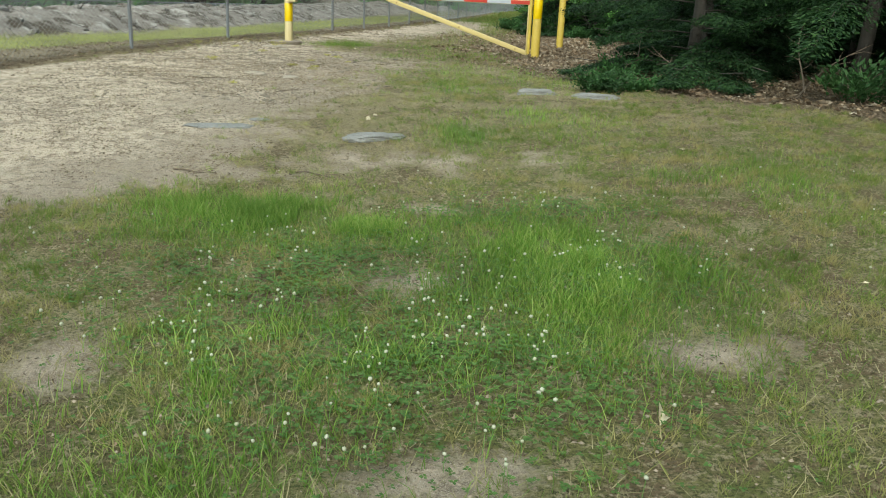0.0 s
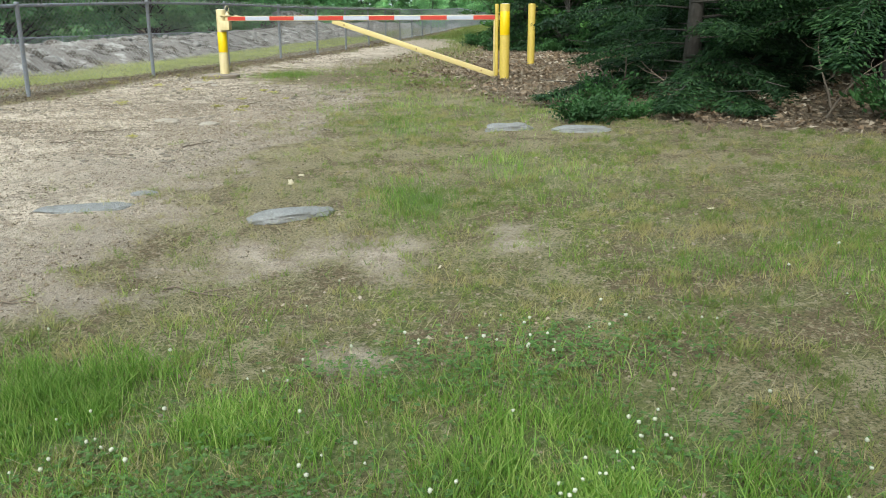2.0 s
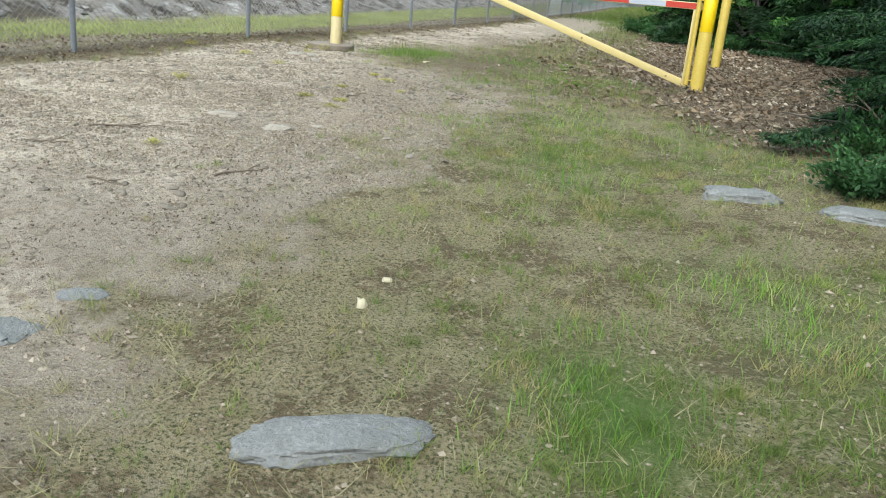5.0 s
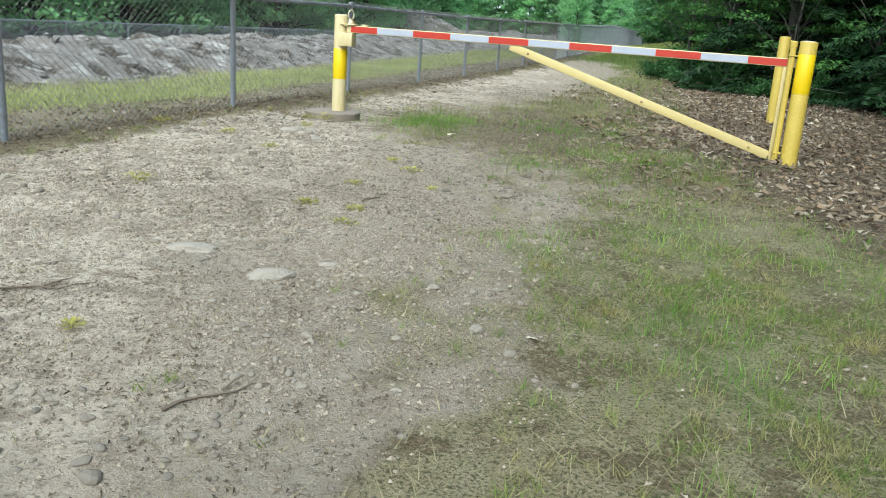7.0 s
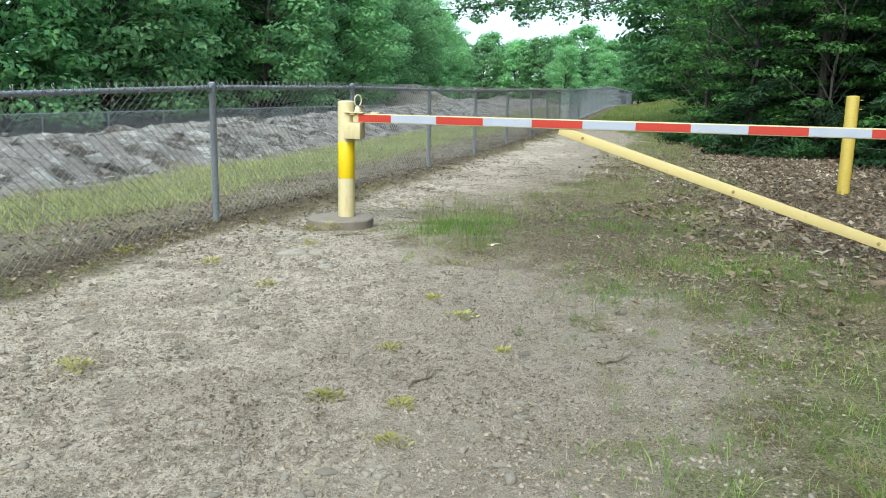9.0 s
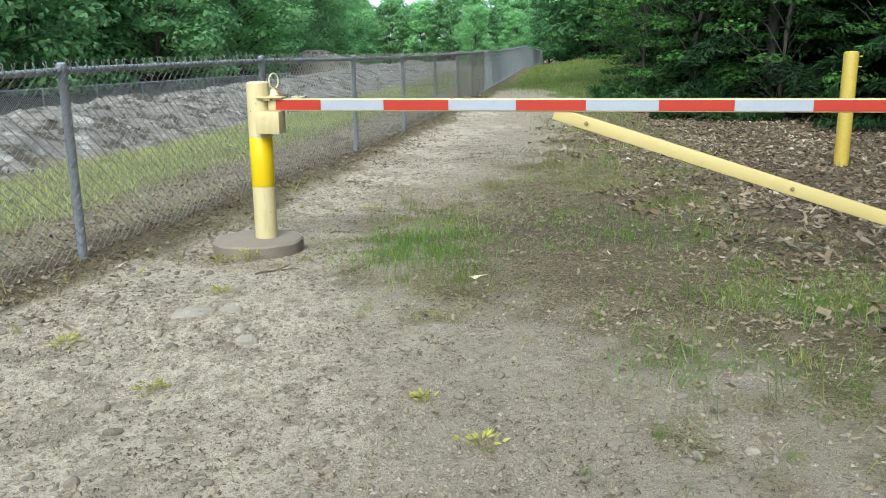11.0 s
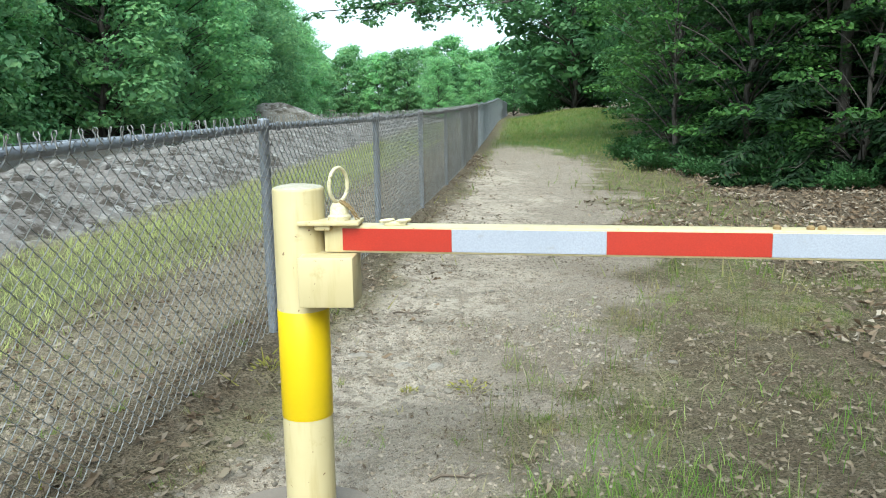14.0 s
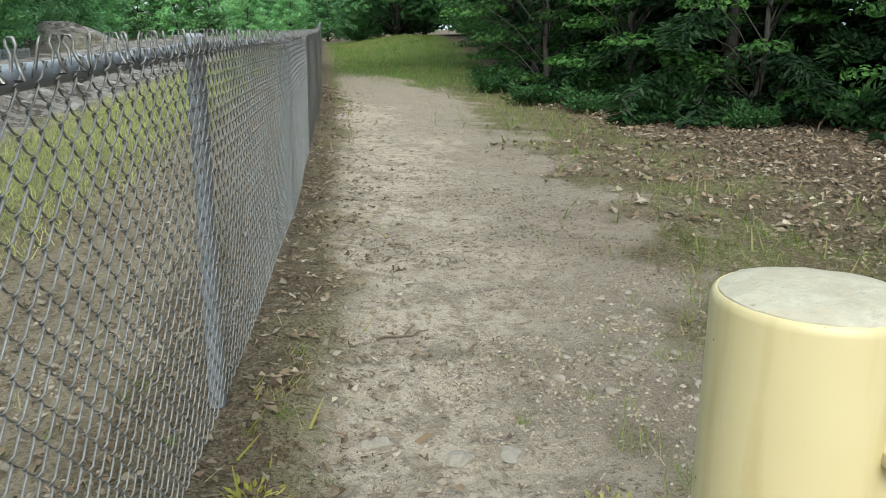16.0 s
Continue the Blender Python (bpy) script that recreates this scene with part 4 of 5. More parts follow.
# saplings whose brighter leaf colour stands in for light on the hemlock edge
beech_a = make_broadleaf(5.5, 1.9, 0.4, 40, 150, 0.11, LIT_BEECH, "young beech with layered leaves brightened for the lit trail edge", "saplings at the trail edge", "beech_sapling", 0.2)
beech_b = make_broadleaf(4.2, 1.6, 0.3, 28, 120, 0.11, LIT_BEECH, "low bushy beech sapling, leaves brightened, in front of dark hemlocks", "saplings at the trail edge", "beech_sapling", 0.2)
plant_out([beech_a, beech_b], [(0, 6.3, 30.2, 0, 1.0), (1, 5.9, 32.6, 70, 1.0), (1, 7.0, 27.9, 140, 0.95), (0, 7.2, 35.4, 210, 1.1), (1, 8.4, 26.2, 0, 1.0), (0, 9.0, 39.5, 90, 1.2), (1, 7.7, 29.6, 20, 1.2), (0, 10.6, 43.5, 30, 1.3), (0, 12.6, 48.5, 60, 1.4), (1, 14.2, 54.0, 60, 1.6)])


# ---- low shrubs at the tree edge ----
def make_shrub(label, r, h, n, size, mat):
    root = new("shrub")
    tagged(root, label, "shrub", "low growth under the hemlocks")
    paths, cs, ds = [], [], []
    for i in range(12):
        az, l = i * 2.4, rng.uniform(0.6, 1.0)
        tip = np.array([math.cos(az) * r * l, math.sin(az) * r * l, h * rng.uniform(0.35, 1.0)])
        paths.append(([Vector((0, 0, -0.05)), Vector(tip * np.array([0.4, 0.4, 0.7])), Vector(tip)], [0.009, 0.006, 0.003], 4))
        m = n // 12
        s = rng.uniform(0.25, 1.05, m)[:, None]
        c = tip * s * np.array([1, 1, 1.0]) + rng.normal(0, 0.09 * r + 0.03, (m, 3)) * np.array([1, 1, 0.6])
        c[:, 2] = np.maximum(c[:, 2] + 0.08 * np.sin(s[:, 0] * 3), 0.02)
        cs.append(c)
        ds.append(tip + rng.normal(0, 0.3, (m, 3)))
    c, d = np.concatenate(cs), np.concatenate(ds)
    v, f = leaf_quads(c, d, np.array([0, 0, 1.0]) + rng.normal(0, 0.5, c.shape), rng.uniform(0.7, 1.3, len(c)) * size, rng.uniform(0.35, 0.6, len(c)) * size, 0.1)
    part("stems", limb_mesh(paths, TWIG, "stems"), None, root)
    part("foliage", mesh_from("foliage", v, f, mat), None, root)
    return root


shrub_a = make_shrub("low green shrub spreading over leaf litter", 0.55, 0.42, 1800, 0.08, UNDER)
shrub_b = make_shrub("leafy young broadleaf shrub at the shaded edge", 0.6, 0.6, 900, 0.1, UNDER)
shrub_spots = [(0, 2.95, 11.15, 0, 0.75), (0, 3.5, 11.25, 90, 0.85), (1, 5.9, 10.0, 10, 0.9), (0, 4.1, 11.5, 200, 0.7), (1, 3.55, 12.5, 60, 0.7), (0, 4.4, 14.0, 20, 0.8), (0, 3.2, 11.7, 130, 0.8),
               (0, 5.1, 29.6, 140, 1.3), (1, 5.6, 28.4, 30, 1.2), (0, 6.4, 27.2, 70, 1.3), (0, 4.8, 31.0, 250, 1.4), (1, 7.4, 26.2, 310, 1.3), (0, 5.2, 33.5, 0, 1.5), (0, 8.3, 25.0, 20, 1.2), (1, 6.0, 30.4, 0, 1.5), (0, 6.5, 36.5, 0, 1.6), (1, 9.0, 23.0, 0, 1.2)]
for i in range(9):
    shrub_spots.append((i % 2, 12.5 + i * 2.3, 69 + 3 * ((i * 5) % 4), i * 40, 3.2))
plant_out([shrub_a, shrub_b], shrub_spots)


# ---- stones ----
def make_stone(x, y, sx, sy, sz, turn, label, mat, seed, sink=0.45, name="stone", detail=3, facets=False, rugged=0.34):
    root = thing(name, x, y, gz(x, y), label, "stone", "", turn)
    bm = bmesh.new()
    bmesh.ops.create_icosphere(bm, subdivisions=detail, radius=1.0)
    for v in bm.verts:
        p = v.co.copy()
        k = 1 + (0.9 if facets else rugged) * noise.noise(p * 1.3 + Vector((seed, 0, 0))) + 0.1 * noise.noise(p * 4 + Vector((0, seed, 0))) + 0.05 * noise.noise(p * 11)
        q = Vector((math.copysign(abs(p.x) ** 0.7, p.x), math.copysign(abs(p.y) ** 0.75, p.y), math.copysign(abs(p.z) ** 0.85, p.z))) * k
        v.co = Vector((q.x * sx, q.y * sy, q.z * sz + sz * (0.5 - sink)))
    part("rock", bm, mat, root, "", not facets)
    return root


make_stone(-0.02, 7.69, 0.28, 0.11, 0.05, 14, "flat grey rock slab bedded in dry turf", ROCK, 4.4, 0.62, detail=5, rugged=0.22)
make_stone(2.08, 10.93, 0.25, 0.13, 0.085, -4, "rounded grey rock half sunk in the grass", ROCK, 9.7, 0.6, detail=5, rugged=0.24)
make_stone(2.79, 10.62, 0.31, 0.14, 0.06, -14, "low grey rock beside the shrubs", ROCK, 13.3, 0.6, detail=5, rugged=0.24)
make_stone(-1.55, 8.15, 0.34, 0.12, 0.022, 8, "flat bluish rock just showing through sand", ROCK, 5.5, 0.75)
make_stone(-1.2, 8.55, 0.1, 0.06, 0.02, 8, "small bluish stone in sandy soil", ROCK, 15.5, 0.7)
make_stone(-0.1, 8.66, 0.019, 0.016, 0.036, 30, "small pale upright stone in thin grass", PALE_LEAF, 2.2, 0.2, detail=2, rugged=0.7)
make_stone(-0.03, 8.97, 0.026, 0.018, 0.014, 10, "small pale stone in thin grass", PALE_LEAF, 9.2, 0.3, detail=2)
for i, (x, y, sx, sy, sz, turn) in enumerate(((-1.73, 12.16, 0.15, 0.07, 0.035, 5), (-1.21, 11.8, 0.12, 0.07, 0.04, 20), (-0.96, 12.07, 0.06, 0.04, 0.02, 0), (-2.07, 16.2, 0.12, 0.07, 0.03, 25), (-1.88, 16.22, 0.07, 0.05, 0.035, -30),
                                              (-1.73, 15.74, 0.06, 0.045, 0.035, 15), (-1.78, 15.9, 0.05, 0.03, 0.02, 70), (-1.63, 19.93, 0.055, 0.035, 0.02, 0), (-1.38, 19.8, 0.06, 0.045, 0.03, 30), (-1.2, 19.76, 0.06, 0.04, 0.02, 60), (0.26, 14.45, 0.03, 0.025, 0.02, 0))):
    make_stone(x, y, sx, sy, sz, turn, "grey stone bedded in the gravel trail", PALE_ROCK, i * 3.7, 0.78, detail=4, rugged=0.26)

# rubble on the berm beyond the fence
rub = [make_stone(-9, 21, 0.2, 0.15, 0.12, 0, "angular grey rubble stone on the bank", RUBBLE, 20 + 7.3 * i, 0.45, "rubble_stone", 1, True) for i in range(3)]
for r in rub:
    r["group"] = "rubble on the bank"
    r["category"] = "stone"
cnt = 0
for i in range(420):
    y = 12 + 38 * rng.uniform() ** 1.15
    w = 4.2 + 3.2 * rng.uniform() ** 1.3
    x = float(fence_x(y)) - w
    s = float(np.clip(rng.lognormal(-0.85, 0.5), 0.2, 1.3))
    m = pose(x, y, gz(x, y) + 0.04 * s, rng.uniform(-25, 25), rng.uniform(-25, 25), rng.uniform(0, 360)) @ Matrix.Diagonal((s, s * rng.uniform(0.7, 1.1), s, 1))
    if cnt < 3:
        rub[cnt].matrix_basis = m
    elif cnt < 290:
        copy_thing(rub[cnt % 3], m)
    cnt += 1


# ---- loose gravel ----
def pebbles(x, y, size):
    n = len(x)
    o = np.array([(1, 0, 0), (0.1, 1, 0), (-1, 0.1, 0), (0, -1, 0), (0.1, 0.1, 0.7), (0, 0, -0.5)])
    f0 = np.array([(0, 1, 4), (1, 2, 4), (2, 3, 4), (3, 0, 4), (1, 0, 5), (2, 1, 5), (3, 2, 5), (0, 3, 5)])
    v = o[None] * rng.uniform(0.6, 1.3, (n, 6, 1)) * size[:, None, None] + rng.normal(0, 0.12, (n, 6, 3)) * size[:, None, None]
    a = rng.uniform(0, 6.28, n)
    ca, sa = np.cos(a)[:, None], np.sin(a)[:, None]
    v = np.stack([v[..., 0] * ca - v[..., 1] * sa, v[..., 0] * sa + v[..., 1] * ca, v[..., 2]], -1)
    v = v + np.stack([x, y, ground_z(x, y) + size * 0.12], 1)[:, None]
    return v.reshape(-1, 3), (f0[None] + np.arange(n)[:, None, None] * 6).reshape(-1, 3)


px, py = pick(125000, -4.2, 2.0, 6.5, 21.5, lambda x, y: sand_mask(x, y) * (0.35 + 0.65 * smooth(9, 13, y)) * smooth(0.25, 0.55, fbm(x, y, 0.7, 3, 61)))
size = np.clip(rng.lognormal(-4.95, 0.45, len(px)), 0.003, 0.014)
v, f = pebbles(px, py, size)
stuff("gravel", mesh_from("gravel", v, f, PEBBLE), "loose grey and tan pebbles on the sandy trail", "gravel")
px, py = pick(6500, -4.0, 2.2, 9.5, 21.5, lambda x, y: sand_mask(x, y) * smooth(0.35, 0.6, fbm(x, y, 0.6, 3, 62)))
ball = bmesh.new()
bmesh.ops.create_icosphere(ball, subdivisions=2, radius=1.0)
bv = np.array([tuple(q.co) for q in ball.verts])
bf = np.array([[q.index for q in f.verts] for f in ball.faces])
ball.free()
n = len(px)
size = np.clip(rng.lognormal(-4.3, 0.4, n), 0.008, 0.032)
lump = 1 + 0.28 * np.sin(bv[None, :, 0] * rng.uniform(1, 3, (n, 1)) + rng.uniform(0, 6, (n, 1))) * np.cos(bv[None, :, 1] * rng.uniform(1, 3, (n, 1)) + rng.uniform(0, 6, (n, 1)))
v = bv[None] * lump[..., None] * rng.uniform(0.6, 1.3, (n, 1, 3)) * np.array([1, 1, 0.6]) * size[:, None, None] + np.stack([px, py, ground_z(px, py) + size * 0.1], 1)[:, None]
v, f = v.reshape(-1, 3), (bf[None] + np.arange(n)[:, None, None] * len(bv)).reshape(-1, 3)
stuff("gravel", mesh_from("gravel", v, f, COBBLE), "coarser grey stones trodden into the trail", "gravel")
px, py = pick(30000, -3.5, 4.0, 2.0, 20, lambda x, y: 0.4 * (1 - litter_mask(x, y)))
v, f = pebbles(px, py, np.clip(rng.lognormal(-5.05, 0.4, len(px)), 0.003, 0.018))
stuff("gravel", mesh_from("gravel", v, f, PEBBLE), "scattered small pebbles in thin turf", "gravel")


# ---- grass ----
def bare(x, y):
    return np.maximum(sand_mask(x, y), litter_mask(x, y))


def near_fade(x, y):
    return np.clip(1.15 - (y - 2) / 26, 0.25, 1) * (1 - 0.6 * smooth(4.0, 7.0, x)) * (1 - 0.1 * smooth(13, 16, y))


tuft = lambda x, y, s: smooth(0.4, 0.58, fbm(x, y, 0.2, 3, s)) * (0.35 + 0.65 * smooth(0.36, 0.56, fbm(x, y, 0.7, 2, s + 3)))
def tufted(x, y, low, most, spread):
    """Many blade roots round each tuft's middle."""
    k = rng.integers(low, most, len(x))
    r = np.repeat(spread * rng.uniform(0.5, 1.3, len(x)), k)
    return np.repeat(x, k) + rng.normal(0, 1, k.sum()) * r, np.repeat(y, k) + rng.normal(0, 1, k.sum()) * r


gx1, gy1 = pick(84000, -4.5, 7.5, 1.2, 21, lambda x, y: (1 - bare(x, y)) * near_fade(x, y) * (0.12 + 0.88 * tuft(x, y, 71)) * (1 - 0.7 * dry_mask(x, y)))
gx1, gy1 = tufted(gx1, gy1, 7, 22, 0.024)
n = len(gx1)
v, f = blades(gx1, gy1, rng.uniform(0.02, 0.058, n), rng.uniform(0.0024, 0.005, n), rng.uniform(0.2, 1.3, n))
stuff("grass", mesh_from("grass", v, f, BLADE), "short thin green turf growing in tufts", "grass")
gx1, gy1 = pick(320000, -4.5, 6.0, 1.2, 21, lambda x, y: np.clip(1.15 - bare(x, y), 0, 1) * near_fade(x, y) * (0.15 + 0.85 * tuft(x, y, 81)) * (0.8 - 0.5 * smooth(-1, 2.5, x)))
n = len(gx1)
v, f = blades(gx1, gy1, rng.uniform(0.015, 0.06, n), rng.uniform(0.002, 0.0055, n), rng.uniform(0.8, 3.0, n))
stuff("dry_grass", mesh_from("dry_grass", v, f, STRAW), "dry straw coloured grass lying flat", "grass")
gx1, gy1 = pick(560000, -2.5, 3.2, 1.6, 6.3, lambda x, y: lush_mask(x, y) * (1 - 0.8 * sand_mask(x, y)) * (0.1 + 0.9 * tuft(x, y, 91)))
n = len(gx1)
v, f = blades(gx1, gy1, rng.uniform(0.035, 0.11, n), rng.uniform(0.0025, 0.005, n), rng.uniform(0.2, 1.0, n), True)
stuff("tall_grass", mesh_from("tall_grass", v, f, LUSH), "lush bright green grass among the clover", "grass")
gx1, gy1 = pick(330000, -2.5, 4.5, 6.3, 20, lambda x, y: lush_mask(x, y) * (1 - 0.8 * sand_mask(x, y)) * (0.08 + 0.92 * tuft(x, y, 91)))
n = len(gx1)
v, f = blades(gx1, gy1, rng.uniform(0.04, 0.12, n), rng.uniform(0.0025, 0.005, n), rng.uniform(0.2, 0.9, n), True)
stuff("tall_grass", mesh_from("tall_grass", v, f, LUSH), "lush taller green grass in patches", "grass")
# thin tall grass behind and under the gate
gx1, gy1 = pick(30000, -1.2, 3.2, 14.6, 22, lambda x, y: np.clip(1 - 1.5 * bare(x, y), 0, 1) * smooth(0.42, 0.6, fbm(x, y, 0.8, 3, 95)) * 0.7)
n = len(gx1)
v, f = blades(gx1, gy1, rng.uniform(0.05, 0.22, n), rng.uniform(0.002, 0.004, n), rng.uniform(0.1, 0.6, n), True)
stuff("tall_grass", mesh_from("tall_grass", v, f, BLADE), "sparse fine grass stems under the gate", "grass")
# strip beyond the fence and the far verge
gx1, gy1 = pick(210000, -12, 4, 8, 45, lambda x, y: smooth(1.3, 2.3, fence_x(y) - x) * (1 - smooth(3.6, 4.6, fence_x(y) - x)))
n = len(gx1)
v, f = blades(gx1, gy1, rng.uniform(0.04, 0.12, n), rng.uniform(0.005, 0.01, n), rng.uniform(0.2, 1.2, n))
stuff("tall_grass", mesh_from("tall_grass", v, f, STRIP), "pale yellow-green grass strip beyond the fence", "grass")
gx1, gy1 = pick(110000, -1, 16, 21, 66, lambda x, y: np.maximum(lush_mask(x, y), 0.35) * (1 - bare(x, y)) * smooth(0.2, 0.6, x - fence_x(y)))
n = len(gx1)
v, f = blades(gx1, gy1, rng.uniform(0.05, 0.16, n), rng.uniform(0.008, 0.018, n), rng.uniform(0.2, 0.9, n))
stuff("grass", mesh_from("grass", v, f, BLADE), "grassy verge along the far trail", "grass")

# clover: leaves and white heads
clover = lambda x, y: np.maximum(0.9 * blob(x, y, -0.25, 3.9, 0.95, 0.75), np.maximum(0.8 * blob(x, y, 0.25, 2.9, 0.8, 0.6), np.maximum(0.8 * blob(x, y, 0.9, 5.25, 0.7, 0.25), 0.5 * blob(x, y, 1.3, 4.0, 0.5, 0.5)))) * (0.35 + 0.65 * smooth(0.4, 0.6, fbm(x, y, 0.35, 3, 99)))
cx, cy = pick(80000, -2.5, 3.2, 1.8, 6.2, lambda x, y: clover(x, y) * (1 - 0.7 * sand_mask(x, y)))
cz = ground_z(cx, cy) + rng.uniform(0.015, 0.05, len(cx))
az = rng.uniform(0, 6.28, len(cx))
vs, fs = [], []
for k in range(3):
    a = az + k * 2.094
    d = np.stack([np.cos(a), np.sin(a), 0.1 + 0 * a], 1)
    v, f = leaf_quads(np.stack([cx, cy, cz], 1) + d * 0.008, d, np.array([0, 0, 1.0]) + rng.normal(0, 0.2, (len(cx), 3)), rng.uniform(0.012, 0.02, len(cx)), rng.uniform(0.01, 0.016, len(cx)), 0.1)
    fs.append(f + sum(len(q) for q in vs))
    vs.append(v)
stuff("clover", mesh_from("clover", np.concatenate(vs), np.concatenate(fs), CLOVER), "low three-leaved clover among the grass", "clover")
cx, cy = pick(3300, -2.6, 3.6, 1.8, 6.2, lambda x, y: np.clip(clover(x, y) * 1.6 * smooth(0.42, 0.62, fbm(x, y, 0.3, 3, 98)) + 0.03, 0, 1) * (1 - 0.7 * sand_mask(x, y)))
head = bmesh.new()
bmesh.ops.create_icosphere(head, subdivisions=1, radius=1.0)
hv = np.array([tuple(q.co) for q in head.verts])
hf = np.array([[q.index for q in f.verts] for f in head.faces])
head.free()
n = len(cx)
hz = ground_z(cx, cy) + rng.uniform(0.05, 0.11, n)
hs = rng.uniform(0.005, 0.009, n)
v = hv[None] * hs[:, None, None] * rng.uniform(0.8, 1.25, (n, len(hv), 1)) + np.stack([cx, cy, hz], 1)[:, None]
f = hf[None] + np.arange(n)[:, None, None] * len(hv)
stuff("clover_flowers", mesh_from("clover_flowers", v.reshape(-1, 3), f.reshape(-1, 3), FLOWER, True), "small white clover flower heads over the grass", "flowers")
p = np.stack([cx, cy, hz], 1)
q = np.stack([cx + rng.normal(0, 0.01, n), cy + rng.normal(0, 0.01, n), ground_z(cx, cy)], 1)
w = np.array([0.0012, 0, 0])
v = np.stack([q - w, q + w, p + w, p - w], 1).reshape(-1, 3)
stuff("clover_stems", mesh_from("clover_stems", v, np.arange(len(v)).reshape(-1, 4), CLOVER), "thin green clover stems", "flowers")


# ---- fallen leaves ----
def litter(x, y, size, lift):
    n = len(x)
    z = ground_z(x, y) + rng.uniform(0.003, 1, n) * lift
    a = rng.uniform(0, 6.28, n)
    d = np.stack([np.cos(a), np.sin(a), rng.normal(0, 0.25, n)], 1)
    nn = np.array([0, 0, 1.0]) + rng.normal(0, 0.35, (n, 3))
    s = unit(np.cross(d, nn))
    nn = np.cross(s, unit(d))
    d = unit(d)
    c = np.stack([x, y, z], 1)
    size = size[:, None]
    curl = rng.uniform(-0.2, 0.45, (n, 1)) * size
    wide = rng.uniform(0.1, 0.32, (n, 1)) * size
    v = np.stack([c - d * size * 0.5, c - d * size * 0.2 + s * wide + nn * curl, c + d * size * 0.1 + s * wide * 0.45 + nn * curl * 0.3, c + d * size * 0.5 + nn * curl * 0.4, c + d * size * 0.25 - s * wide * 0.9 + nn * curl * 0.9, c - d * size * 0.1 - s * wide * 0.4 + nn * curl * 0.3], 1).reshape(-1, 3)
    k = np.arange(n)[:, None] * 6
    return v, np.concatenate([k + np.array([[0, 1, 2, 3]]), k + np.array([[0, 3, 4, 5]])], 0)


lx, ly = pick(52000, 1.2, 12, 7, 36, lambda x, y: litter_mask(x, y) * np.clip(1.25 - (x - 3) / 12, 0.2, 1))
v, f = litter(lx, ly, rng.uniform(0.035, 0.135, len(lx)), 0.045)
stuff("leaf_litter", mesh_from("leaf_litter", v, f, DEAD), "brown and tan fallen leaves under the trees", "leaves")
lx, ly = pick(75000, -9, 3, 9, 34, lambda x, y: np.maximum(np.exp(-((x - fence_x(y) - 0.1) / 0.55) ** 2), 0.6 * smooth(0, 0.3, fence_x(y) - x) * (1 - smooth(1.4, 2.6, fence_x(y) - x))))
v, f = litter(lx, ly, rng.uniform(0.02, 0.075, len(lx)), 0.03)
stuff("leaf_litter", mesh_from("leaf_litter", v, f, DEAD), "dead leaves drifted along the fence foot", "leaves")
lx, ly = pick(6500, -3.5, 4.5, 2, 24, lambda x, y: 0.2 + 0.8 * smooth(12, 17, y) * smooth(-1.5, 0.2, x))
v, f = litter(lx, ly, rng.uniform(0.012, 0.045, len(lx)), 0.015)
stuff("leaf_litter", mesh_from("leaf_litter", v, f, DEAD), "scattered dead leaves on turf and gravel", "leaves")


lx, ly = pick(16000, -1.3, 4.2, 13.8, 25, lambda x, y: smooth(0.35, 0.6, fbm(x, y, 0.5, 3, 66)) * np.clip(1 - 1.3 * sand_mask(x, y), 0, 1))
v, f = litter(lx, ly, rng.uniform(0.02, 0.065, len(lx)), 0.035)
stuff("leaf_litter", mesh_from("leaf_litter", v, f, TAN), "tan leaf scraps caught in the thin grass", "leaves")
lx, ly = pick(165000, -4.2, 4.5, 1.6, 26, lambda x, y: np.clip(0.55 * sand_mask(x, y) + 0.22 + 0.3 * dry_mask(x, y), 0, 1) * smooth(0.42, 0.6, fbm(x, y, 0.45, 4, 65)))
v, f = litter(lx, ly, rng.uniform(0.008, 0.03, len(lx)), 0.008)
stuff("bark_crumbs", mesh_from("bark_crumbs", v, f, CRUMB), "dark crumbs of bark and soil on the trail", "debris")
lx, ly = pick(46000, -3.6, 1.4, 10.3, 14.6, lambda x, y: sand_mask(x, y) * smooth(14.6, 12.6, y) * smooth(10.2, 11.2, y) * smooth(0.3, 0.55, fbm(x, y, 0.5, 4, 69)))
v, f = litter(lx, ly, rng.uniform(0.007, 0.022, len(lx)), 0.008)
stuff("soil_crumbs", mesh_from("soil_crumbs", v, f, CRUMB), "fine brown soil crumbs among the coarse gravel", "debris")


lx, ly = pick(9000, -7, 2, 9, 30, lambda x, y: np.exp(-((x - fence_x(y) - 0.25) / 0.35) ** 2) * smooth(0.4, 0.6, fbm(x, y, 0.4, 3, 67)))
v, f = litter(lx, ly, rng.uniform(0.03, 0.085, len(lx)), 0.04)
stuff("leaf_litter", mesh_from("leaf_litter", v, f, TAN), "curled tan leaves heaped along the fence foot", "leaves")
gx1, gy1 = pick(7000, -7, 3, 9, 34, lambda x, y: np.exp(-((x - fence_x(y) - 0.3) / 0.3) ** 2) * smooth(0.52, 0.66, fbm(x, y, 0.5, 3, 68)))
n = len(gx1)
v, f = blades(gx1, gy1, rng.uniform(0.04, 0.14, n), rng.uniform(0.006, 0.014, n), rng.uniform(0.2, 1.2, n))
stuff("weeds", mesh_from("weeds", v, f, WEED), "yellow-green weeds sprouting along the fence foot", "weeds")


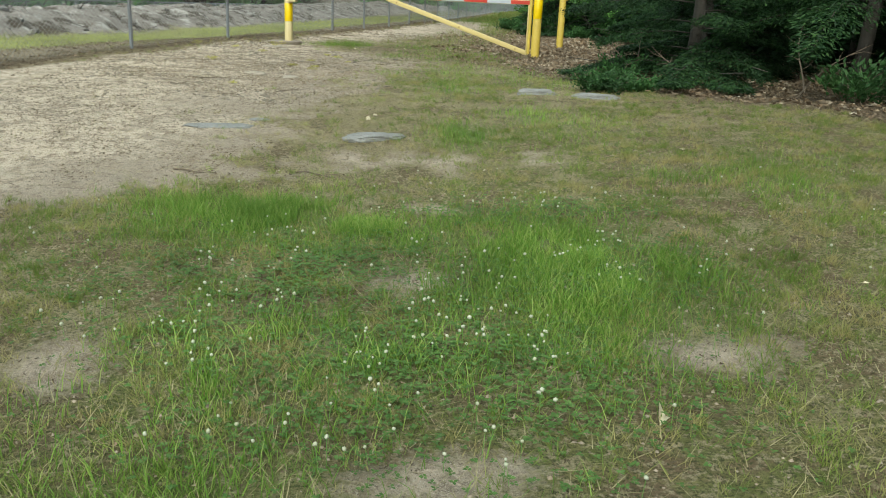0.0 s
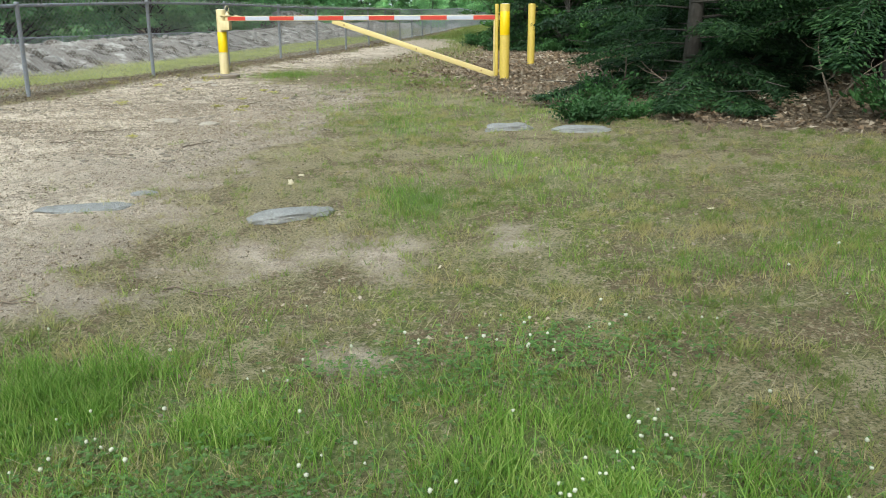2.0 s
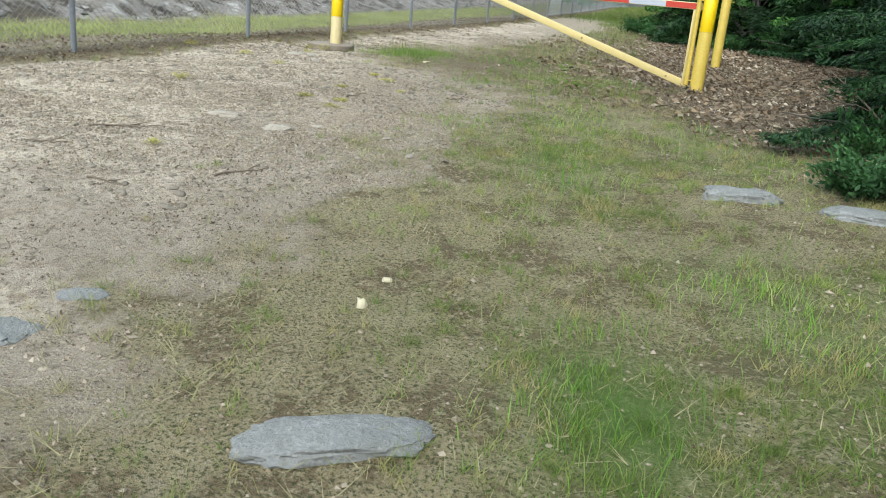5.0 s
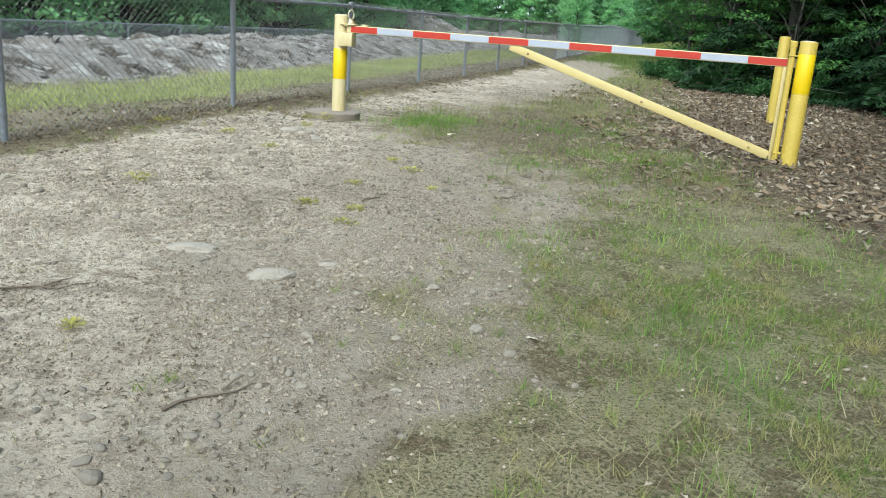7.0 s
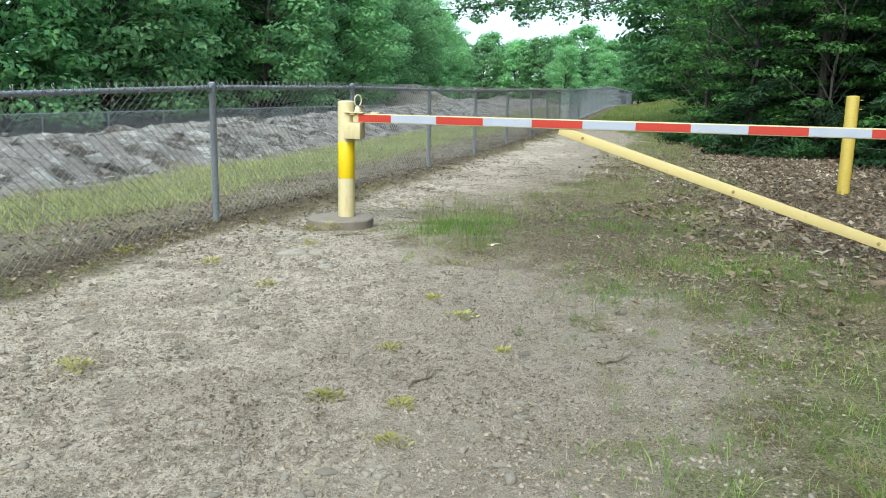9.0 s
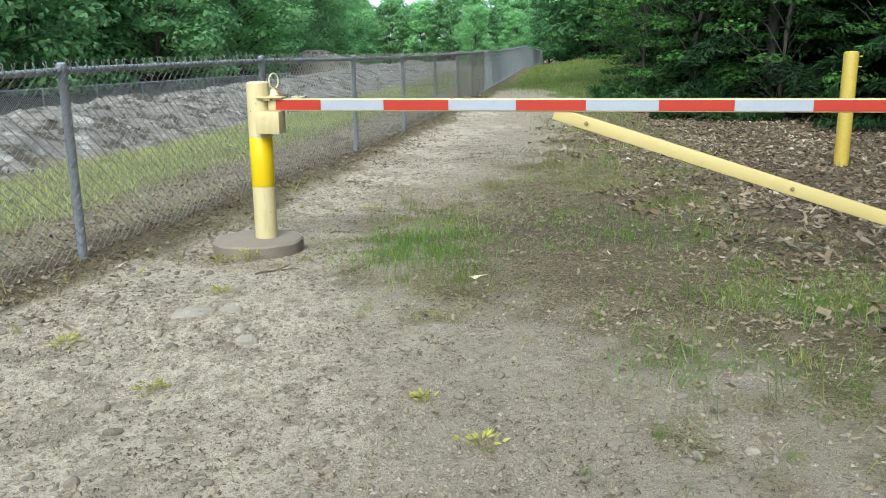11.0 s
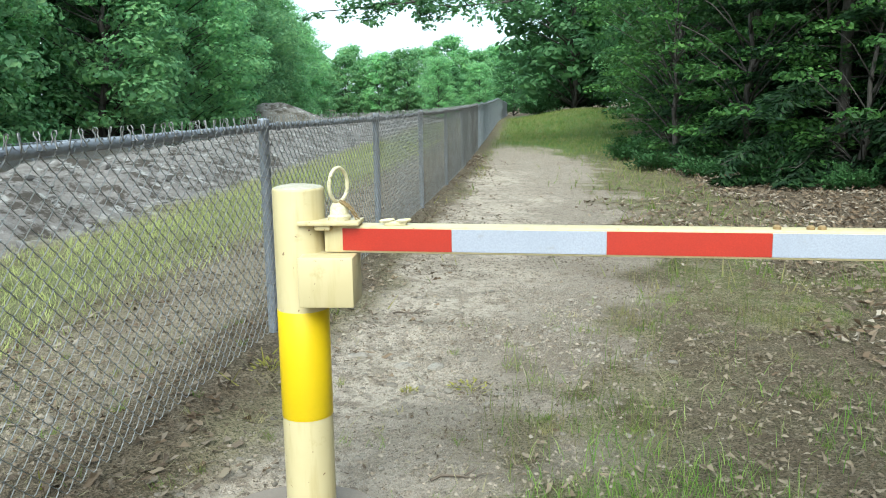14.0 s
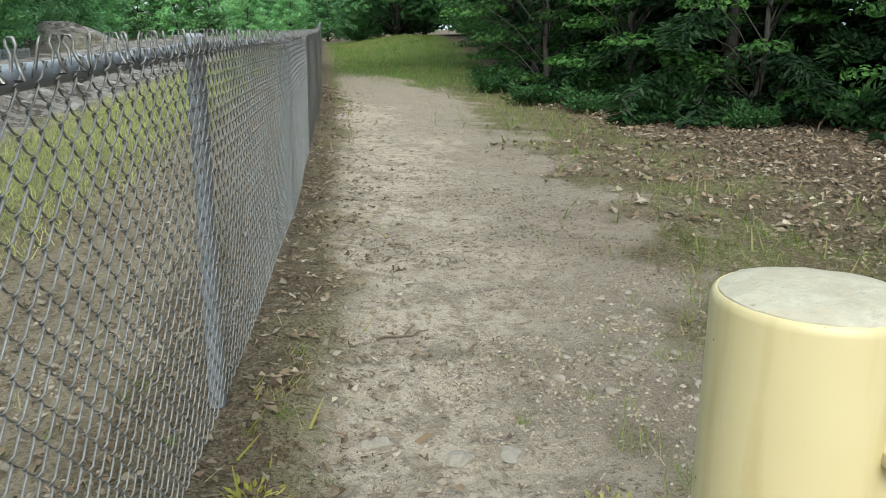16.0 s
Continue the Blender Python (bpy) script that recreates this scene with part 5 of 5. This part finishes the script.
def make_leaf(x, y, size, turn, label, mat=None):
    global rng
    keep, rng = rng, np.random.default_rng(int(abs(x * 100) + abs(y * 1000)))
    v, f = litter(np.array([x]), np.array([y]), np.array([size]), 0.03)
    rng = keep
    o = np.array([x, y, gz(x, y)])
    root = thing("fallen_leaf", *o, label, "leaf", "pale fallen leaves")
    part("blade", mesh_from("blade", v - o, f, mat or PALE_LEAF), None, root)


for x, y, s in ((-0.45, 16.7, 0.12), (-0.42, 16.62, 0.09), (0.02, 11.87, 0.13), (1.37, 9.57, 0.09), (2.76, 7.29, 0.1), (2.41, 3.72, 0.07), (1.01, 2.55, 0.12), (0.1, 11.2, 0.12), (-2.7, 17.1, 0.11), (0.35, 16.8, 0.1), (0.52, 17.2, 0.08), (1.5, 6.7, 0.08), (0.85, 6.45, 0.05)):
    make_leaf(x, y, s, 0, "pale bleached fallen leaf lying on the ground")


# ---- twigs ----
def make_twig(x, y, length, turn, fork=True):
    root = thing("twig", x, y, gz(x, y), "thin dry brown twig on sandy ground", "twig", "fallen twigs", turn)
    bm = bmesh.new()
    c, s = math.cos(radians(turn)), math.sin(radians(turn))

    def lay(u, v, up):
        return Vector((u, v, gz(x + u * c - v * s, y + u * s + v * c) - gz(x, y) + up))
    sweep(bm, [lay(length * (k / 6 - 0.5), 0.05 * length * math.sin(k * 1.7 + x), 0.008 + 0.006 * (k % 2)) for k in range(7)], [0.007 - 0.0007 * k for k in range(7)], 5)
    if fork:
        sweep(bm, [lay(0.05 * length, 0.02 * length, 0.012), lay(0.2 * length, 0.13 * length, 0.02), lay(0.3 * length, 0.16 * length, 0.03)], [0.005, 0.004, 0.002], 5)
    part("stick", bm, TWIG, root)


for x, y, l, a in ((-2.46, 10.73, 0.25, 10), (-2.2, 11.34, 0.5, 25), (-1.08, 10.45, 0.4, 35), (-0.42, 6.33, 0.45, -25), (-1.35, 6.25, 0.35, -20), (-1.75, 10.0, 0.3, -30), (0.1, 13.9, 0.2, 30), (-0.9, 13.6, 0.25, 50), (3.0, 13.4, 0.7, -10), (2.6, 14.2, 0.5, -25), (-1.7, 17.0, 0.3, 20), (-1.2, 20.9, 0.3, 15), (-1.3, 18.3, 0.25, 0), (3.6, 15.0, 0.6, 20), (4.1, 17.5, 0.8, 40), (5.0, 23.6, 0.9, 10)):
    make_twig(x, y, l, a)


# ---- dead branches under the hemlocks ----
def make_branch(x, y, length, turn, rise):
    root = thing("dead_branch", x, y, gz(x, y), "bare grey dead branch leaning among the boughs", "branch", "dead branches", turn)
    bm = bmesh.new()
    tip = []
    for k in range(9):
        u = length * k / 8
        tip.append(Vector((u, 0.06 * math.sin(u * 4 + x), rise * (k / 8) ** 0.8 + 0.01)))
    sweep(bm, tip, [0.014 - 0.0013 * k for k in range(9)], 6)
    for k in (2, 3, 4, 5, 6):
        side = 1 if k % 2 else -1
        sweep(bm, [tip[k], tip[k] + Vector((0.12, side * 0.1, 0.05)), tip[k] + Vector((0.26, side * 0.17, 0.03 + 0.05 * (k % 3)))], [0.006, 0.004, 0.002], 5)
    part("limb", bm, TWIG, root)


for x, y, l, a, r in ((3.75, 12.6, 1.1, 60, 0.75), (3.9, 12.9, 0.9, 110, 0.6), (4.0, 13.6, 1.3, 30, 0.5), (5.3, 10.4, 1.2, 20, 0.7), (5.6, 10.8, 1.0, 70, 0.9), (4.3, 11.6, 1.0, 100, 0.5), (6.8, 26.3, 1.6, 30, 0.5)):
    make_branch(x, y, l, a, r)


# ---- weeds in the gravel ----
def make_weed(x, y, r, h, n, label, mat):
    root = thing("weed", x, y, gz(x, y), label, "weed", "weeds in the gravel", x * 77)
    az = rng.uniform(0, 6.28, n)
    s = rng.uniform(0.2, 1, n)
    c = np.stack([np.cos(az) * r * s, np.sin(az) * r * s, 0.6 * h * (1.1 - s * 0.6) * rng.uniform(0.2, 1, n)], 1)
    d = np.stack([np.cos(az), np.sin(az), rng.uniform(0.1, 1.0, n)], 1)
    v, f = leaf_quads(c, d, np.array([0, 0, 1.0]) + rng.normal(0, 0.4, (n, 3)), rng.uniform(0.02, 0.045, n), rng.uniform(0.008, 0.016, n), 0.15)
    part("leaves", mesh_from("leaves", v, f, mat), None, root)
    bm = bmesh.new()
    for k in range(5):
        a = k * 1.257
        sweep(bm, [(0, 0, -0.02), (math.cos(a) * r * 0.3, math.sin(a) * r * 0.3, h * 0.3), (math.cos(a) * r * 0.6, math.sin(a) * r * 0.6, h * 0.42)], 0.0015, 4)
    part("stems", bm, mat, root)


for x, y, r, h, n in ((-2.14, 17.36, 0.1, 0.12, 60), (-1.95, 17.48, 0.12, 0.16, 60), (-1.99, 16.57, 0.08, 0.08, 40), (-1.08, 19.31, 0.13, 0.12, 40), (-0.72, 14.58, 0.1, 0.07, 40), (-1.0, 13.3, 0.08, 0.07, 50), (-1.35, 13.35, 0.09, 0.08, 60),
                      (-2.6, 13.55, 0.12, 0.12, 70), (-0.5, 14.0, 0.06, 0.04, 24), (-1.1, 14.0, 0.08, 0.06, 40), (-1.85, 10.95, 0.06, 0.06, 40), (-2.05, 15.2, 0.08, 0.08, 50), (-2.6, 15.8, 0.1, 0.08, 50), (-0.9, 15.0, 0.07, 0.06, 40), (-1.4, 19.4, 0.07, 0.06, 24), (-2.1, 19.6, 0.12, 0.12, 60), (-3.3, 15.9, 0.15, 0.15, 80), (-1.0, 12.9, 0.08, 0.07, 40)):
    make_weed(x, y, r, h, n, "small yellow-green weed growing in gravel", WEED)
